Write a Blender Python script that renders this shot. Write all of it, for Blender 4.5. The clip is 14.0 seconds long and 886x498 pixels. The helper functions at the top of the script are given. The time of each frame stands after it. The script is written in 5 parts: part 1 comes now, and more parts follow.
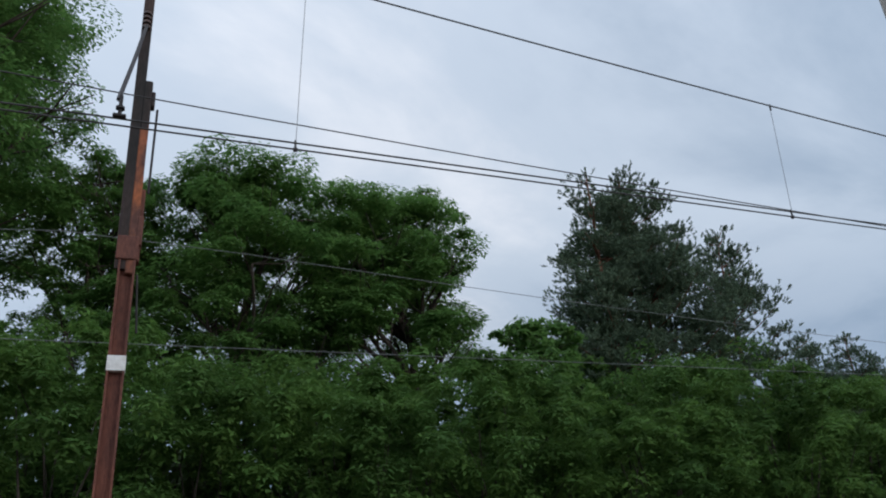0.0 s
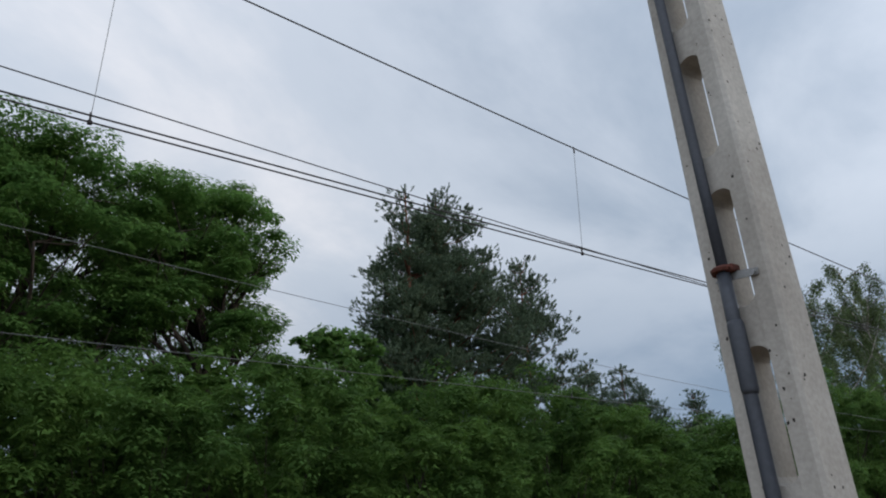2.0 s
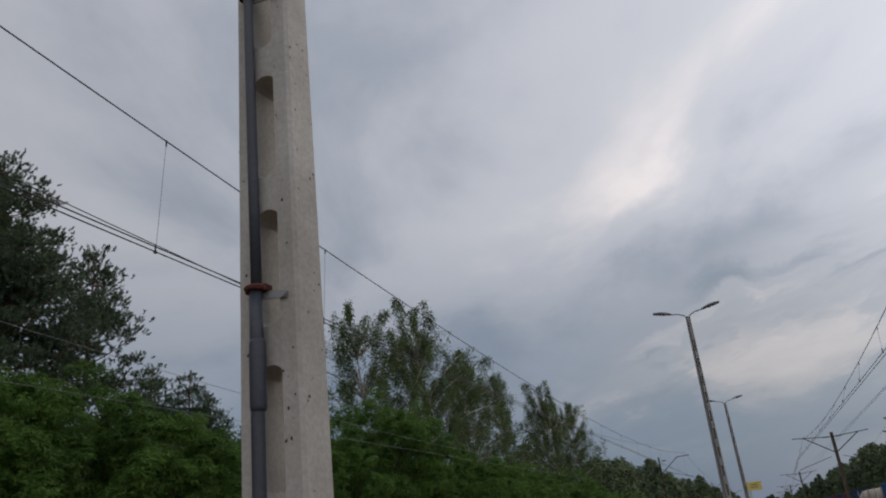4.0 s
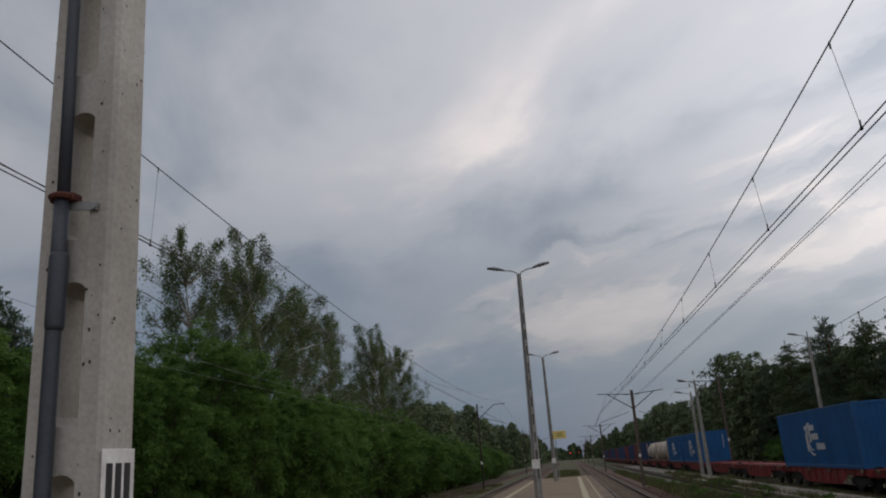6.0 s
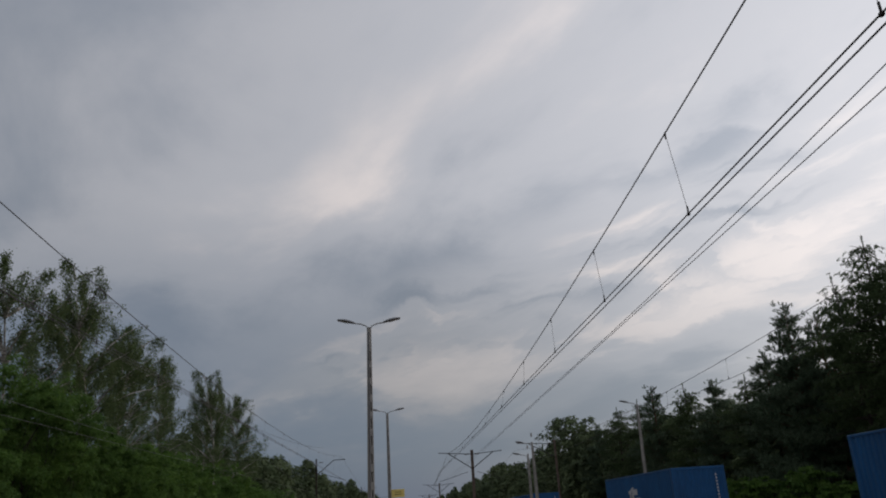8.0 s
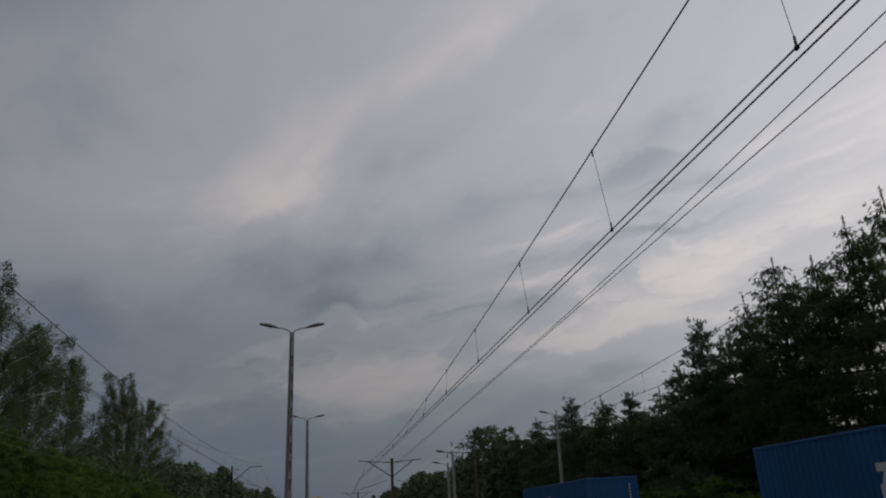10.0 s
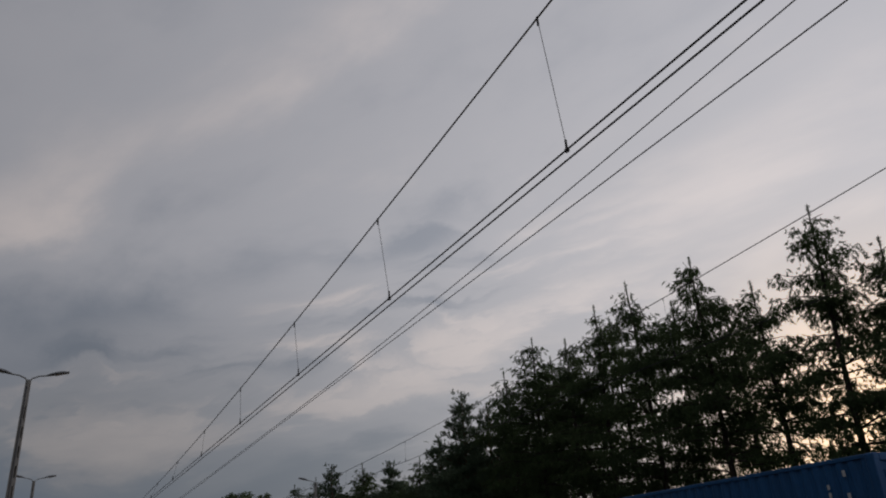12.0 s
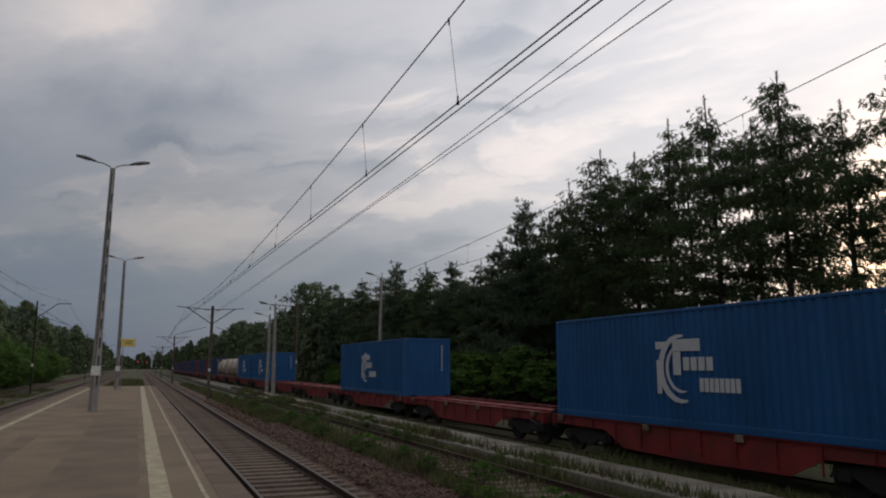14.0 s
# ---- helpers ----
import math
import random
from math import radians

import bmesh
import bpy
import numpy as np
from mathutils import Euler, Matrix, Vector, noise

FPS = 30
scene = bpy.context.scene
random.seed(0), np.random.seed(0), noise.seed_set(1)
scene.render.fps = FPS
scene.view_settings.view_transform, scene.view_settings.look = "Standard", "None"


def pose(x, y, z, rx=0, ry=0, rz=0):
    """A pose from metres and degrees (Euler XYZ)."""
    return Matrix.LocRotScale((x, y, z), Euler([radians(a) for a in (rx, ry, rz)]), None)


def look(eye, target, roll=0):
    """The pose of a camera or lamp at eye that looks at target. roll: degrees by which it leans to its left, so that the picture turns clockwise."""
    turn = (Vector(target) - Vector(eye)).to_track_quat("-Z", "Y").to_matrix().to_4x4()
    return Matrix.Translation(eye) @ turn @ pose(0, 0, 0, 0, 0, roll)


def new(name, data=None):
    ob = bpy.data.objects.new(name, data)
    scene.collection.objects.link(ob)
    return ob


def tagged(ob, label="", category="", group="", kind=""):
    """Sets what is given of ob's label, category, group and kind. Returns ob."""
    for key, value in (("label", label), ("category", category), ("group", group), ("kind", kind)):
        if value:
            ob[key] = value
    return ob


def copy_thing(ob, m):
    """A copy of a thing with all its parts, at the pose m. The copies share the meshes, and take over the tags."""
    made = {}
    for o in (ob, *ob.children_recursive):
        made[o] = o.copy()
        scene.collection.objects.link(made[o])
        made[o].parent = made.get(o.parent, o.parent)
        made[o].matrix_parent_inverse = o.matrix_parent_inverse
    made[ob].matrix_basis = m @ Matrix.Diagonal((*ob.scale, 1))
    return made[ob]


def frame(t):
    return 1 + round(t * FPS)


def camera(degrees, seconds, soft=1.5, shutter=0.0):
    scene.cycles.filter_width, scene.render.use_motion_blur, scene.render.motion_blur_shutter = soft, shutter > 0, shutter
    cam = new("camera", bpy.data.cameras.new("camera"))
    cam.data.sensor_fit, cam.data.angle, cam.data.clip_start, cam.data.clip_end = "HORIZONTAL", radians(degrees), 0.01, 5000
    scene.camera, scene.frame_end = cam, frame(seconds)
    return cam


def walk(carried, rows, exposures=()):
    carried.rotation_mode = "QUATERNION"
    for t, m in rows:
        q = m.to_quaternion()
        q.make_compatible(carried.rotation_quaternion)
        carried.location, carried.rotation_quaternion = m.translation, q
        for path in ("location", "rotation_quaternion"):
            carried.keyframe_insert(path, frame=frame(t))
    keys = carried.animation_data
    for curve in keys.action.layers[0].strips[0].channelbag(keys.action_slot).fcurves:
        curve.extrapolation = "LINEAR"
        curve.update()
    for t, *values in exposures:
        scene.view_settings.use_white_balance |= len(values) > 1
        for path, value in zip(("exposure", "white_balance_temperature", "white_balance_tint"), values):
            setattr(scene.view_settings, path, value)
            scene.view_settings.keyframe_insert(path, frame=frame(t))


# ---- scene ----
cam = camera(60.41, 14.0, soft=2.0)

PATH = [
    (0.0, pose(-0.250, -0.338, 1.7, 113.92, 3.89, 68.80)),
    (0.5, pose(-0.256, -0.322, 1.7, 114.23, 4.16, 69.37)),
    (1.0, pose(-0.241, -0.307, 1.7, 114.35, 5.45, 66.65)),
    (1.5, pose(-0.244, -0.291, 1.7, 114.15, 5.59, 61.26)),
    (2.0, pose(-0.226, -0.227, 1.7, 113.64, 3.74, 53.61)),
    (2.5, pose(-0.185, -0.157, 1.7, 112.95, 4.86, 41.24)),
    (3.0, pose(-0.147, -0.131, 1.7, 112.78, 4.60, 34.39)),
    (3.5, pose(-0.114, -0.107, 1.7, 112.35, 4.81, 28.15)),
    (4.0, pose(-0.082, -0.083, 1.7, 111.53, 6.34, 22.34)),
    (4.2, pose(-0.085, -0.065, 1.7, 111.16, 6.52, 20.64)),
    (6.3, pose(-0.046, 0.003, 1.7, 105.72, 3.92, 7.30)),
    (6.5, pose(-0.037, 0.031, 1.7, 106.16, 3.65, 5.87)),
    (7.0, pose(-0.026, 0.023, 1.7, 107.63, 3.14, 2.54)),
    (7.5, pose(0.000, 0.000, 1.7, 108.53, 3.15, 0.04)),
    (8.0, pose(0.000, 0.000, 1.7, 109.23, 3.44, -2.39)),
    (8.2, pose(0.000, 0.000, 1.7, 109.42, 3.48, -3.17)),
    (10.5, pose(0.000, 0.000, 1.7, 109.62, 2.70, -9.57)),
    (11.0, pose(0.000, 0.000, 1.7, 109.88, 2.05, -11.58)),
    (11.5, pose(0.000, 0.000, 1.7, 110.41, 2.41, -16.73)),
    (12.0, pose(0.000, 0.000, 1.7, 113.14, 3.84, -25.65)),
    (12.5, pose(0.000, 0.000, 1.7, 114.05, 3.77, -30.26)),
    (13.0, pose(0.000, 0.000, 1.7, 106.05, 1.73, -31.10)),
    (13.5, pose(0.000, 0.000, 1.7, 100.35, 0.83, -28.85)),
    (14.0, pose(0.000, 0.000, 1.7, 98.77, -0.00, -21.57)),
]
EXPOSURES = [(0.0, 0.78, 5780, 4), (1.5, 0.75, 5900, 5), (3.0, 0.67, 6300, 8), (4.2, 0.2, 6500, 10), (6.5, 0.12, 6600, 10), (8.2, -0.13, 6560, 10), (11.0, -0.74, 6540, 11), (12.5, -0.80, 6690, 12), (13.05, -1.10, 6720, 12), (13.5, -0.62, 6720, 12), (14.0, -0.04, 6700, 11)]
walk(cam, PATH, EXPOSURES)

# ---- world, sun ----
SUN_AZ, SUN_EL = radians(-57), radians(5)      # behind the trees on the far side of the train
world = bpy.data.worlds.new("evening_overcast")
scene.world = world
world.use_nodes = True


def link_nodes(tree):
    """Short helpers to add and join nodes of one tree."""
    def add(kind, **props):
        n = tree.nodes.new(kind)
        for k, v in props.items():
            if k in ("operation", "blend_type", "data_type", "noise_dimensions", "sky_type", "feature", "distance"):
                exec_set(n, k, v)
        return n

    def join(a, b):
        tree.links.new(a, b)
    return add, join


def exec_set(node, key, value):
    if key == "operation":
        node.operation = value
    elif key == "blend_type":
        node.blend_type = value
    elif key == "data_type":
        node.data_type = value
    elif key == "noise_dimensions":
        node.noise_dimensions = value
    elif key == "sky_type":
        node.sky_type = value
    elif key == "feature":
        node.feature = value


def build_sky():
    tree = world.node_tree
    tree.nodes.clear()
    add, join = link_nodes(tree)

    def maths(op, a, b=0.0):
        n = add("ShaderNodeMath", operation=op)
        for slot, v in ((0, a), (1, b)):
            if isinstance(v, (int, float)):
                n.inputs[slot].default_value = v
            else:
                join(v, n.inputs[slot])
        return n.outputs[0]

    coord = add("ShaderNodeTexCoord")
    split = add("ShaderNodeSeparateXYZ")
    join(coord.outputs["Generated"], split.inputs[0])
    x, y, z = split.outputs
    up = maths("ADD", maths("MAXIMUM", z, 0.0), 0.16)

    # streaks of cloud drawn out along one heading
    ca, sa = math.cos(radians(STREAK)), math.sin(radians(STREAK))
    fx, fy = maths("DIVIDE", x, up), maths("DIVIDE", y, up)
    across = maths("ADD", maths("MULTIPLY", fx, ca), maths("MULTIPLY", fy, sa))
    along = maths("ADD", maths("MULTIPLY", fx, -sa), maths("MULTIPLY", fy, ca))

    def clouds(scale, stretch, detail, rough, off, warp):
        v = add("ShaderNodeCombineXYZ")
        join(maths("ADD", maths("MULTIPLY", across, scale), off), v.inputs[0])
        join(maths("ADD", maths("MULTIPLY", along, scale * stretch), off * 0.7), v.inputs[1])
        n = add("ShaderNodeTexNoise")
        n.inputs["Scale"].default_value, n.inputs["Detail"].default_value = 1.0, detail
        n.inputs["Roughness"].default_value, n.inputs["Distortion"].default_value = rough, warp
        join(v.outputs[0], n.inputs["Vector"])
        return n.outputs["Fac"]

    broad = clouds(0.75, 0.30, 2.5, 0.5, CLOUD_SHIFT, 0.25)
    fine = clouds(1.7, 0.62, 7.0, 0.56, CLOUD_SHIFT + 3.7, 0.3)
    both = maths("ADD", maths("MULTIPLY", broad, 0.34), maths("MULTIPLY", fine, 0.36))
    both = maths("ADD", both, 0.150)

    # the long cloud banks of this evening: heading A and height E in degrees, edges frayed by noise
    A = maths("MULTIPLY", maths("ARCTAN2", x, y), 180 / math.pi)
    E = maths("MULTIPLY", maths("ARCSINE", z), 180 / math.pi)
    E = maths("ADD", E, maths("MULTIPLY", maths("SUBTRACT", fine, 0.5), 11.0))

    def bank(e0, slope, width, grow, a_from, a_to):
        """A soft bank along the line E = e0 + slope (A + 11), widening with A, between two headings."""
        run = maths("ADD", A, 11.0)
        off = maths("SUBTRACT", E, maths("ADD", maths("MULTIPLY", run, slope), e0))
        w = maths("ADD", maths("MULTIPLY", maths("MINIMUM", maths("MAXIMUM", run, 0.0), 50.0), grow), width)
        q = maths("DIVIDE", off, w)
        bell = maths("POWER", math.e, maths("MULTIPLY", maths("MULTIPLY", q, q), -1.0))
        ends = []
        for lo, hi in ((a_from - 5, a_from + 5), (a_to + 12, a_to - 12)):
            n = add("ShaderNodeMapRange")
            n.inputs["From Min"].default_value, n.inputs["From Max"].default_value = lo, hi
            join(A, n.inputs["Value"])
            ends.append(n.outputs[0])
        return maths("MULTIPLY", bell, maths("MULTIPLY", ends[0], ends[1]))

    wedge = bank(8.6, 0.24, 1.6, 0.13, -10, 62)
    threads = bank(8.6, 0.24, 2.0, 0.13, -10, 38)
    ceiling = bank(15.5, 0.24, 4.2, -0.035, -30, 60)
    plume = bank(22.2, 0.56, 3.0, 0.05, -9, 45)
    v = add("ShaderNodeCombineXYZ")
    join(maths("MULTIPLY", A, 0.055), v.inputs[0])
    join(maths("MULTIPLY", maths("SUBTRACT", E, maths("MULTIPLY", A, 0.08)), 0.30), v.inputs[1])
    thread = add("ShaderNodeTexNoise")
    thread.inputs["Scale"].default_value, thread.inputs["Detail"].default_value, thread.inputs["Distortion"].default_value = 1.0, 6.0, 0.15
    join(v.outputs[0], thread.inputs["Vector"])
    both = maths("ADD", both, maths("MULTIPLY", wedge, 0.06))
    both = maths("ADD", both, maths("MULTIPLY", ceiling, -0.04))
    both = maths("ADD", both, maths("MULTIPLY", plume, 0.044))
    both = maths("ADD", both, maths("MULTIPLY", maths("MULTIPLY", maths("SUBTRACT", thread.outputs["Fac"], 0.56), threads), 0.75))
    ramp = add("ShaderNodeValToRGB")
    ramp.color_ramp.interpolation = "EASE"
    e = ramp.color_ramp.elements
    e[0].position, e[0].color = 0.385, (0.285, 0.315, 0.375, 1)
    e[1].position, e[1].color = 0.615, (0.70, 0.648, 0.645, 1)
    mid = ramp.color_ramp.elements.new(0.50)
    mid.color = (0.455, 0.465, 0.51, 1)
    join(both, ramp.inputs[0])

    # brighter towards the low sun and overhead, blue and dim low down on the other side
    side = maths("ADD", maths("MULTIPLY", x, 0.88), maths("MULTIPLY", y, -0.36))
    glow = maths("ADD", maths("MULTIPLY", side, SIDE_GLOW), 1.0)
    low = maths("ADD", maths("MULTIPLY", maths("MINIMUM", maths("MAXIMUM", z, 0.0), 0.4), LOW_DIM), 1.0 - 0.4 * LOW_DIM)
    level = maths("MULTIPLY", glow, low)
    # the distant rain cloud that hangs over the end of the line
    qa, qe = maths("DIVIDE", maths("SUBTRACT", A, 2.0), 19.0), maths("DIVIDE", maths("SUBTRACT", E, 7.0), 10.0)
    rain = maths("POWER", math.e, maths("MULTIPLY", maths("ADD", maths("MULTIPLY", qa, qa), maths("MULTIPLY", qe, qe)), -1.0))
    level = maths("MULTIPLY", level, maths("SUBTRACT", 1.0, maths("MULTIPLY", rain, 0.33)))
    tint = add("ShaderNodeVectorMath", operation="SCALE")
    join(ramp.outputs["Color"], tint.inputs[0])
    join(level, tint.inputs["Scale"])
    haze = add("ShaderNodeMapRange")
    haze.inputs["From Min"].default_value, haze.inputs["From Max"].default_value = 0.03, 0.38
    haze.inputs["To Min"].default_value, haze.inputs["To Max"].default_value = 0.97, 0.0
    join(z, haze.inputs["Value"])
    away = add("ShaderNodeMapRange")
    away.inputs["From Min"].default_value, away.inputs["From Max"].default_value = -0.40, 0.45
    away.inputs["To Min"].default_value, away.inputs["To Max"].default_value = 1.0, 0.28
    join(side, away.inputs["Value"])
    blue = add("ShaderNodeMix", data_type="RGBA")
    clear = maths("SUBTRACT", 1.0, maths("MULTIPLY", wedge, 0.6))
    join(maths("MULTIPLY", maths("MULTIPLY", haze.outputs[0], away.outputs[0]), clear), blue.inputs[0])
    join(tint.outputs[0], blue.inputs[6])
    blue.inputs[7].default_value = (0.072, 0.11, 0.175, 1)

    # the glow round the hidden sun, low behind the trees
    sd = (math.sin(-SUN_AZ) * math.cos(SUN_EL), math.cos(SUN_AZ) * math.cos(SUN_EL), math.sin(SUN_EL))
    dot = maths("ADD", maths("ADD", maths("MULTIPLY", x, sd[0]), maths("MULTIPLY", y, sd[1])), maths("MULTIPLY", z, sd[2]))
    lobe = maths("POWER", maths("MAXIMUM", dot, 0.0), 90.0)
    warm = add("ShaderNodeVectorMath", operation="SCALE")
    warm.inputs[0].default_value = (1.5, 0.95, 0.42)
    join(lobe, warm.inputs["Scale"])
    wide = add("ShaderNodeVectorMath", operation="SCALE")
    wide.inputs[0].default_value = (1.0, 0.96, 0.94)
    join(maths("MULTIPLY", maths("POWER", maths("MAXIMUM", dot, 0.0), 5.0), 0.20), wide.inputs["Scale"])
    bright = add("ShaderNodeVectorMath", operation="ADD")
    join(warm.outputs[0], bright.inputs[0])
    join(wide.outputs[0], bright.inputs[1])
    lit = add("ShaderNodeVectorMath", operation="ADD")
    join(blue.outputs[2], lit.inputs[0])
    join(bright.outputs[0], lit.inputs[1])

    # clear evening sky seen through the thinnest cloud
    sky = add("ShaderNodeTexSky", sky_type="NISHITA")
    sky.sun_disc = False
    sky.sun_elevation, sky.sun_rotation = SUN_EL, -SUN_AZ
    thin = add("ShaderNodeVectorMath", operation="SCALE")
    join(sky.outputs[0], thin.inputs[0])
    thin.inputs["Scale"].default_value = 0.012

    total = add("ShaderNodeVectorMath", operation="ADD")
    join(lit.outputs[0], total.inputs[0])
    join(thin.outputs[0], total.inputs[1])
    back = add("ShaderNodeBackground")
    back.inputs["Strength"].default_value = SKY_LEVEL
    join(total.outputs[0], back.inputs["Color"])
    out = add("ShaderNodeOutputWorld")
    join(back.outputs[0], out.inputs["Surface"])


STREAK, CLOUD_SHIFT, SIDE_GLOW, LOW_DIM, SKY_LEVEL = 20.0, 1.3, 0.45, 0.50, 1.2
build_sky()

sun = new("sun", bpy.data.lights.new("sun", "SUN"))
sun.data.energy, sun.data.angle, sun.data.color = 0.5, radians(25), (1.0, 0.9, 0.8)
sun.matrix_world = look((math.sin(-SUN_AZ) * 50, math.cos(SUN_AZ) * 50, 14), (0, 0, 0))


# ---- materials ----
def material(name, base, rough=0.7, metal=0.0, vary=0.25, scale=3.0, fine=40.0, bump=0.2, tint=None, spread=0.0,
             see=0.0, space="Object", bump_dist=0.01, stretch=(1, 1, 1)):
    """A surface: base colour, mottled at two scales towards tint, with fine relief. spread: shift from piece to piece.
    see: share of light let through (leaves)."""
    m = bpy.data.materials.new(name)
    m.use_nodes = True
    tree = m.node_tree
    tree.nodes.clear()
    add, join = link_nodes(tree)
    out = add("ShaderNodeOutputMaterial")
    shade = add("ShaderNodeBsdfPrincipled")
    shade.inputs["Roughness"].default_value = rough
    shade.inputs["Metallic"].default_value = metal
    shade.inputs["Specular IOR Level"].default_value = 0.15 if see else 0.35
    coord = add("ShaderNodeTexCoord")
    place = add("ShaderNodeMapping")
    place.inputs["Scale"].default_value = stretch
    if space == "World":
        geo = add("ShaderNodeNewGeometry")
        join(geo.outputs["Position"], place.inputs[0])
    else:
        join(coord.outputs["Object"], place.inputs[0])
    big = add("ShaderNodeTexNoise")
    big.inputs["Scale"].default_value, big.inputs["Detail"].default_value = scale, 5.0
    small = add("ShaderNodeTexNoise")
    small.inputs["Scale"].default_value, small.inputs["Detail"].default_value = fine, 4.0
    join(place.outputs[0], big.inputs["Vector"])
    join(place.outputs[0], small.inputs["Vector"])
    ramp = add("ShaderNodeValToRGB")
    tint = tint or tuple(c * (1 - vary) for c in base)
    ramp.color_ramp.elements[0].position, ramp.color_ramp.elements[0].color = 0.35, (*tint, 1)
    ramp.color_ramp.elements[1].position, ramp.color_ramp.elements[1].color = 0.65, (*base, 1)
    join(big.outputs["Fac"], ramp.inputs[0])
    speck = add("ShaderNodeMix", data_type="RGBA", blend_type="MULTIPLY")
    speck.inputs[0].default_value = min(1.0, vary * 2)
    grey = add("ShaderNodeMapRange")
    grey.inputs["From Min"].default_value, grey.inputs["From Max"].default_value = 0.3, 0.7
    grey.inputs["To Min"].default_value, grey.inputs["To Max"].default_value = 0.6, 1.25
    join(small.outputs["Fac"], grey.inputs["Value"])
    join(ramp.outputs[0], speck.inputs[6])
    join(grey.outputs[0], speck.inputs[7])
    colour = speck.outputs[2]
    if spread:
        geo = add("ShaderNodeNewGeometry")
        info = add("ShaderNodeObjectInfo")
        mixr = add("ShaderNodeMath", operation="ADD")
        join(geo.outputs["Random Per Island"], mixr.inputs[0])
        join(info.outputs["Random"], mixr.inputs[1])
        frac = add("ShaderNodeMath", operation="FRACT")
        join(mixr.outputs[0], frac.inputs[0])
        span = add("ShaderNodeMapRange")
        span.inputs["To Min"].default_value, span.inputs["To Max"].default_value = 1 - spread, 1 + spread
        join(frac.outputs[0], span.inputs["Value"])
        hsv = add("ShaderNodeHueSaturation")
        join(span.outputs[0], hsv.inputs["Value"])
        hue = add("ShaderNodeMapRange")
        hue.inputs["To Min"].default_value, hue.inputs["To Max"].default_value = 0.5 - spread * 0.05, 0.5 + spread * 0.05
        join(geo.outputs["Random Per Island"], hue.inputs["Value"])
        join(hue.outputs[0], hsv.inputs["Hue"])
        join(colour, hsv.inputs["Color"])
        colour = hsv.outputs[0]
    join(colour, shade.inputs["Base Color"])
    if bump:
        relief = add("ShaderNodeBump")
        relief.inputs["Strength"].default_value, relief.inputs["Distance"].default_value = bump, bump_dist
        join(small.outputs["Fac"], relief.inputs["Height"])
        join(relief.outputs[0], shade.inputs["Normal"])
    if see:
        trans = add("ShaderNodeBsdfTranslucent")
        join(colour, trans.inputs["Color"])
        mix = add("ShaderNodeMixShader")
        mix.inputs[0].default_value = see
        join(shade.outputs[0], mix.inputs[1])
        join(trans.outputs[0], mix.inputs[2])
        join(mix.outputs[0], out.inputs["Surface"])
    else:
        join(shade.outputs[0], out.inputs["Surface"])
    return m


M_ASPHALT = material("worn_asphalt", (0.235, 0.172, 0.108), 0.92, vary=0.35, scale=0.6, fine=40, bump=0.4, tint=(0.16, 0.118, 0.078), space="World")
M_PATCH = material("dark_asphalt_patch", (0.195, 0.143, 0.095), 0.92, vary=0.35, scale=0.8, fine=40, bump=0.4, tint=(0.14, 0.103, 0.07), space="World")
M_PAINT = material("worn_line_paint", (0.46, 0.41, 0.27), 0.85, vary=0.3, scale=3, fine=18, tint=(0.32, 0.27, 0.18), space="World")
M_EDGE = material("edge_slab_concrete", (0.185, 0.13, 0.092), 0.9, vary=0.25, scale=2, fine=40, bump=0.3, spread=0.12, space="World")
M_SLAB = material("pale_platform_concrete", (0.235, 0.21, 0.172), 0.92, vary=0.4, scale=1.2, fine=24, bump=0.4, tint=(0.14, 0.122, 0.095), spread=0.10, space="World")
M_GRASSLAND = material("rough_meadow_soil", (0.075, 0.085, 0.032), 0.95, vary=0.4, scale=0.35, fine=6, bump=0.6, tint=(0.06, 0.05, 0.03), space="World", bump_dist=0.05)
M_BALLAST = material("brown_ballast_stone", (0.14, 0.085, 0.06), 0.95, vary=0.45, scale=1.5, fine=22, bump=0.9, tint=(0.075, 0.046, 0.034), spread=0.2, space="World", bump_dist=0.03)
M_RAIL = material("rusted_rail_steel", (0.06, 0.036, 0.026), 0.75, 0.2, vary=0.3, scale=4, fine=60)
M_RAILTOP = material("polished_rail_head", (0.13, 0.10, 0.085), 0.5, 0.9, vary=0.2, scale=6, fine=80, bump=0.05)
M_SLEEPER = material("weathered_concrete_sleeper", (0.185, 0.135, 0.098), 0.9, vary=0.3, scale=5, fine=50, spread=0.2, tint=(0.11, 0.08, 0.06))
M_CONCRETE = material("cast_pole_concrete", (0.455, 0.43, 0.39), 0.9, vary=0.16, scale=2.6, fine=55, bump=0.25, tint=(0.34, 0.315, 0.28), bump_dist=0.006)
M_CONCRETE_FAR = material("grey_lamp_concrete", (0.30, 0.285, 0.265), 0.9, vary=0.25, scale=1.5, fine=30)
M_PITS = material("dark_pore", (0.05, 0.045, 0.04), 0.95)
M_CONDUIT = material("grey_plastic_conduit", (0.058, 0.064, 0.078), 0.5, vary=0.2, scale=4, fine=60, bump=0.05)
M_RUSTCLAMP = material("rusted_clamp_steel", (0.12, 0.04, 0.028), 0.75, 0.2, vary=0.3, scale=20, fine=90)
M_GALV = material("dull_galvanised_steel", (0.30, 0.30, 0.295), 0.55, 0.6, vary=0.2, scale=6, fine=70, bump=0.08)
M_RUST = material("rusted_mast_steel", (0.17, 0.062, 0.04), 0.85, 0.1, vary=0.35, scale=2.5, fine=40, bump=0.35, tint=(0.085, 0.038, 0.03), stretch=(1, 1, 0.4))
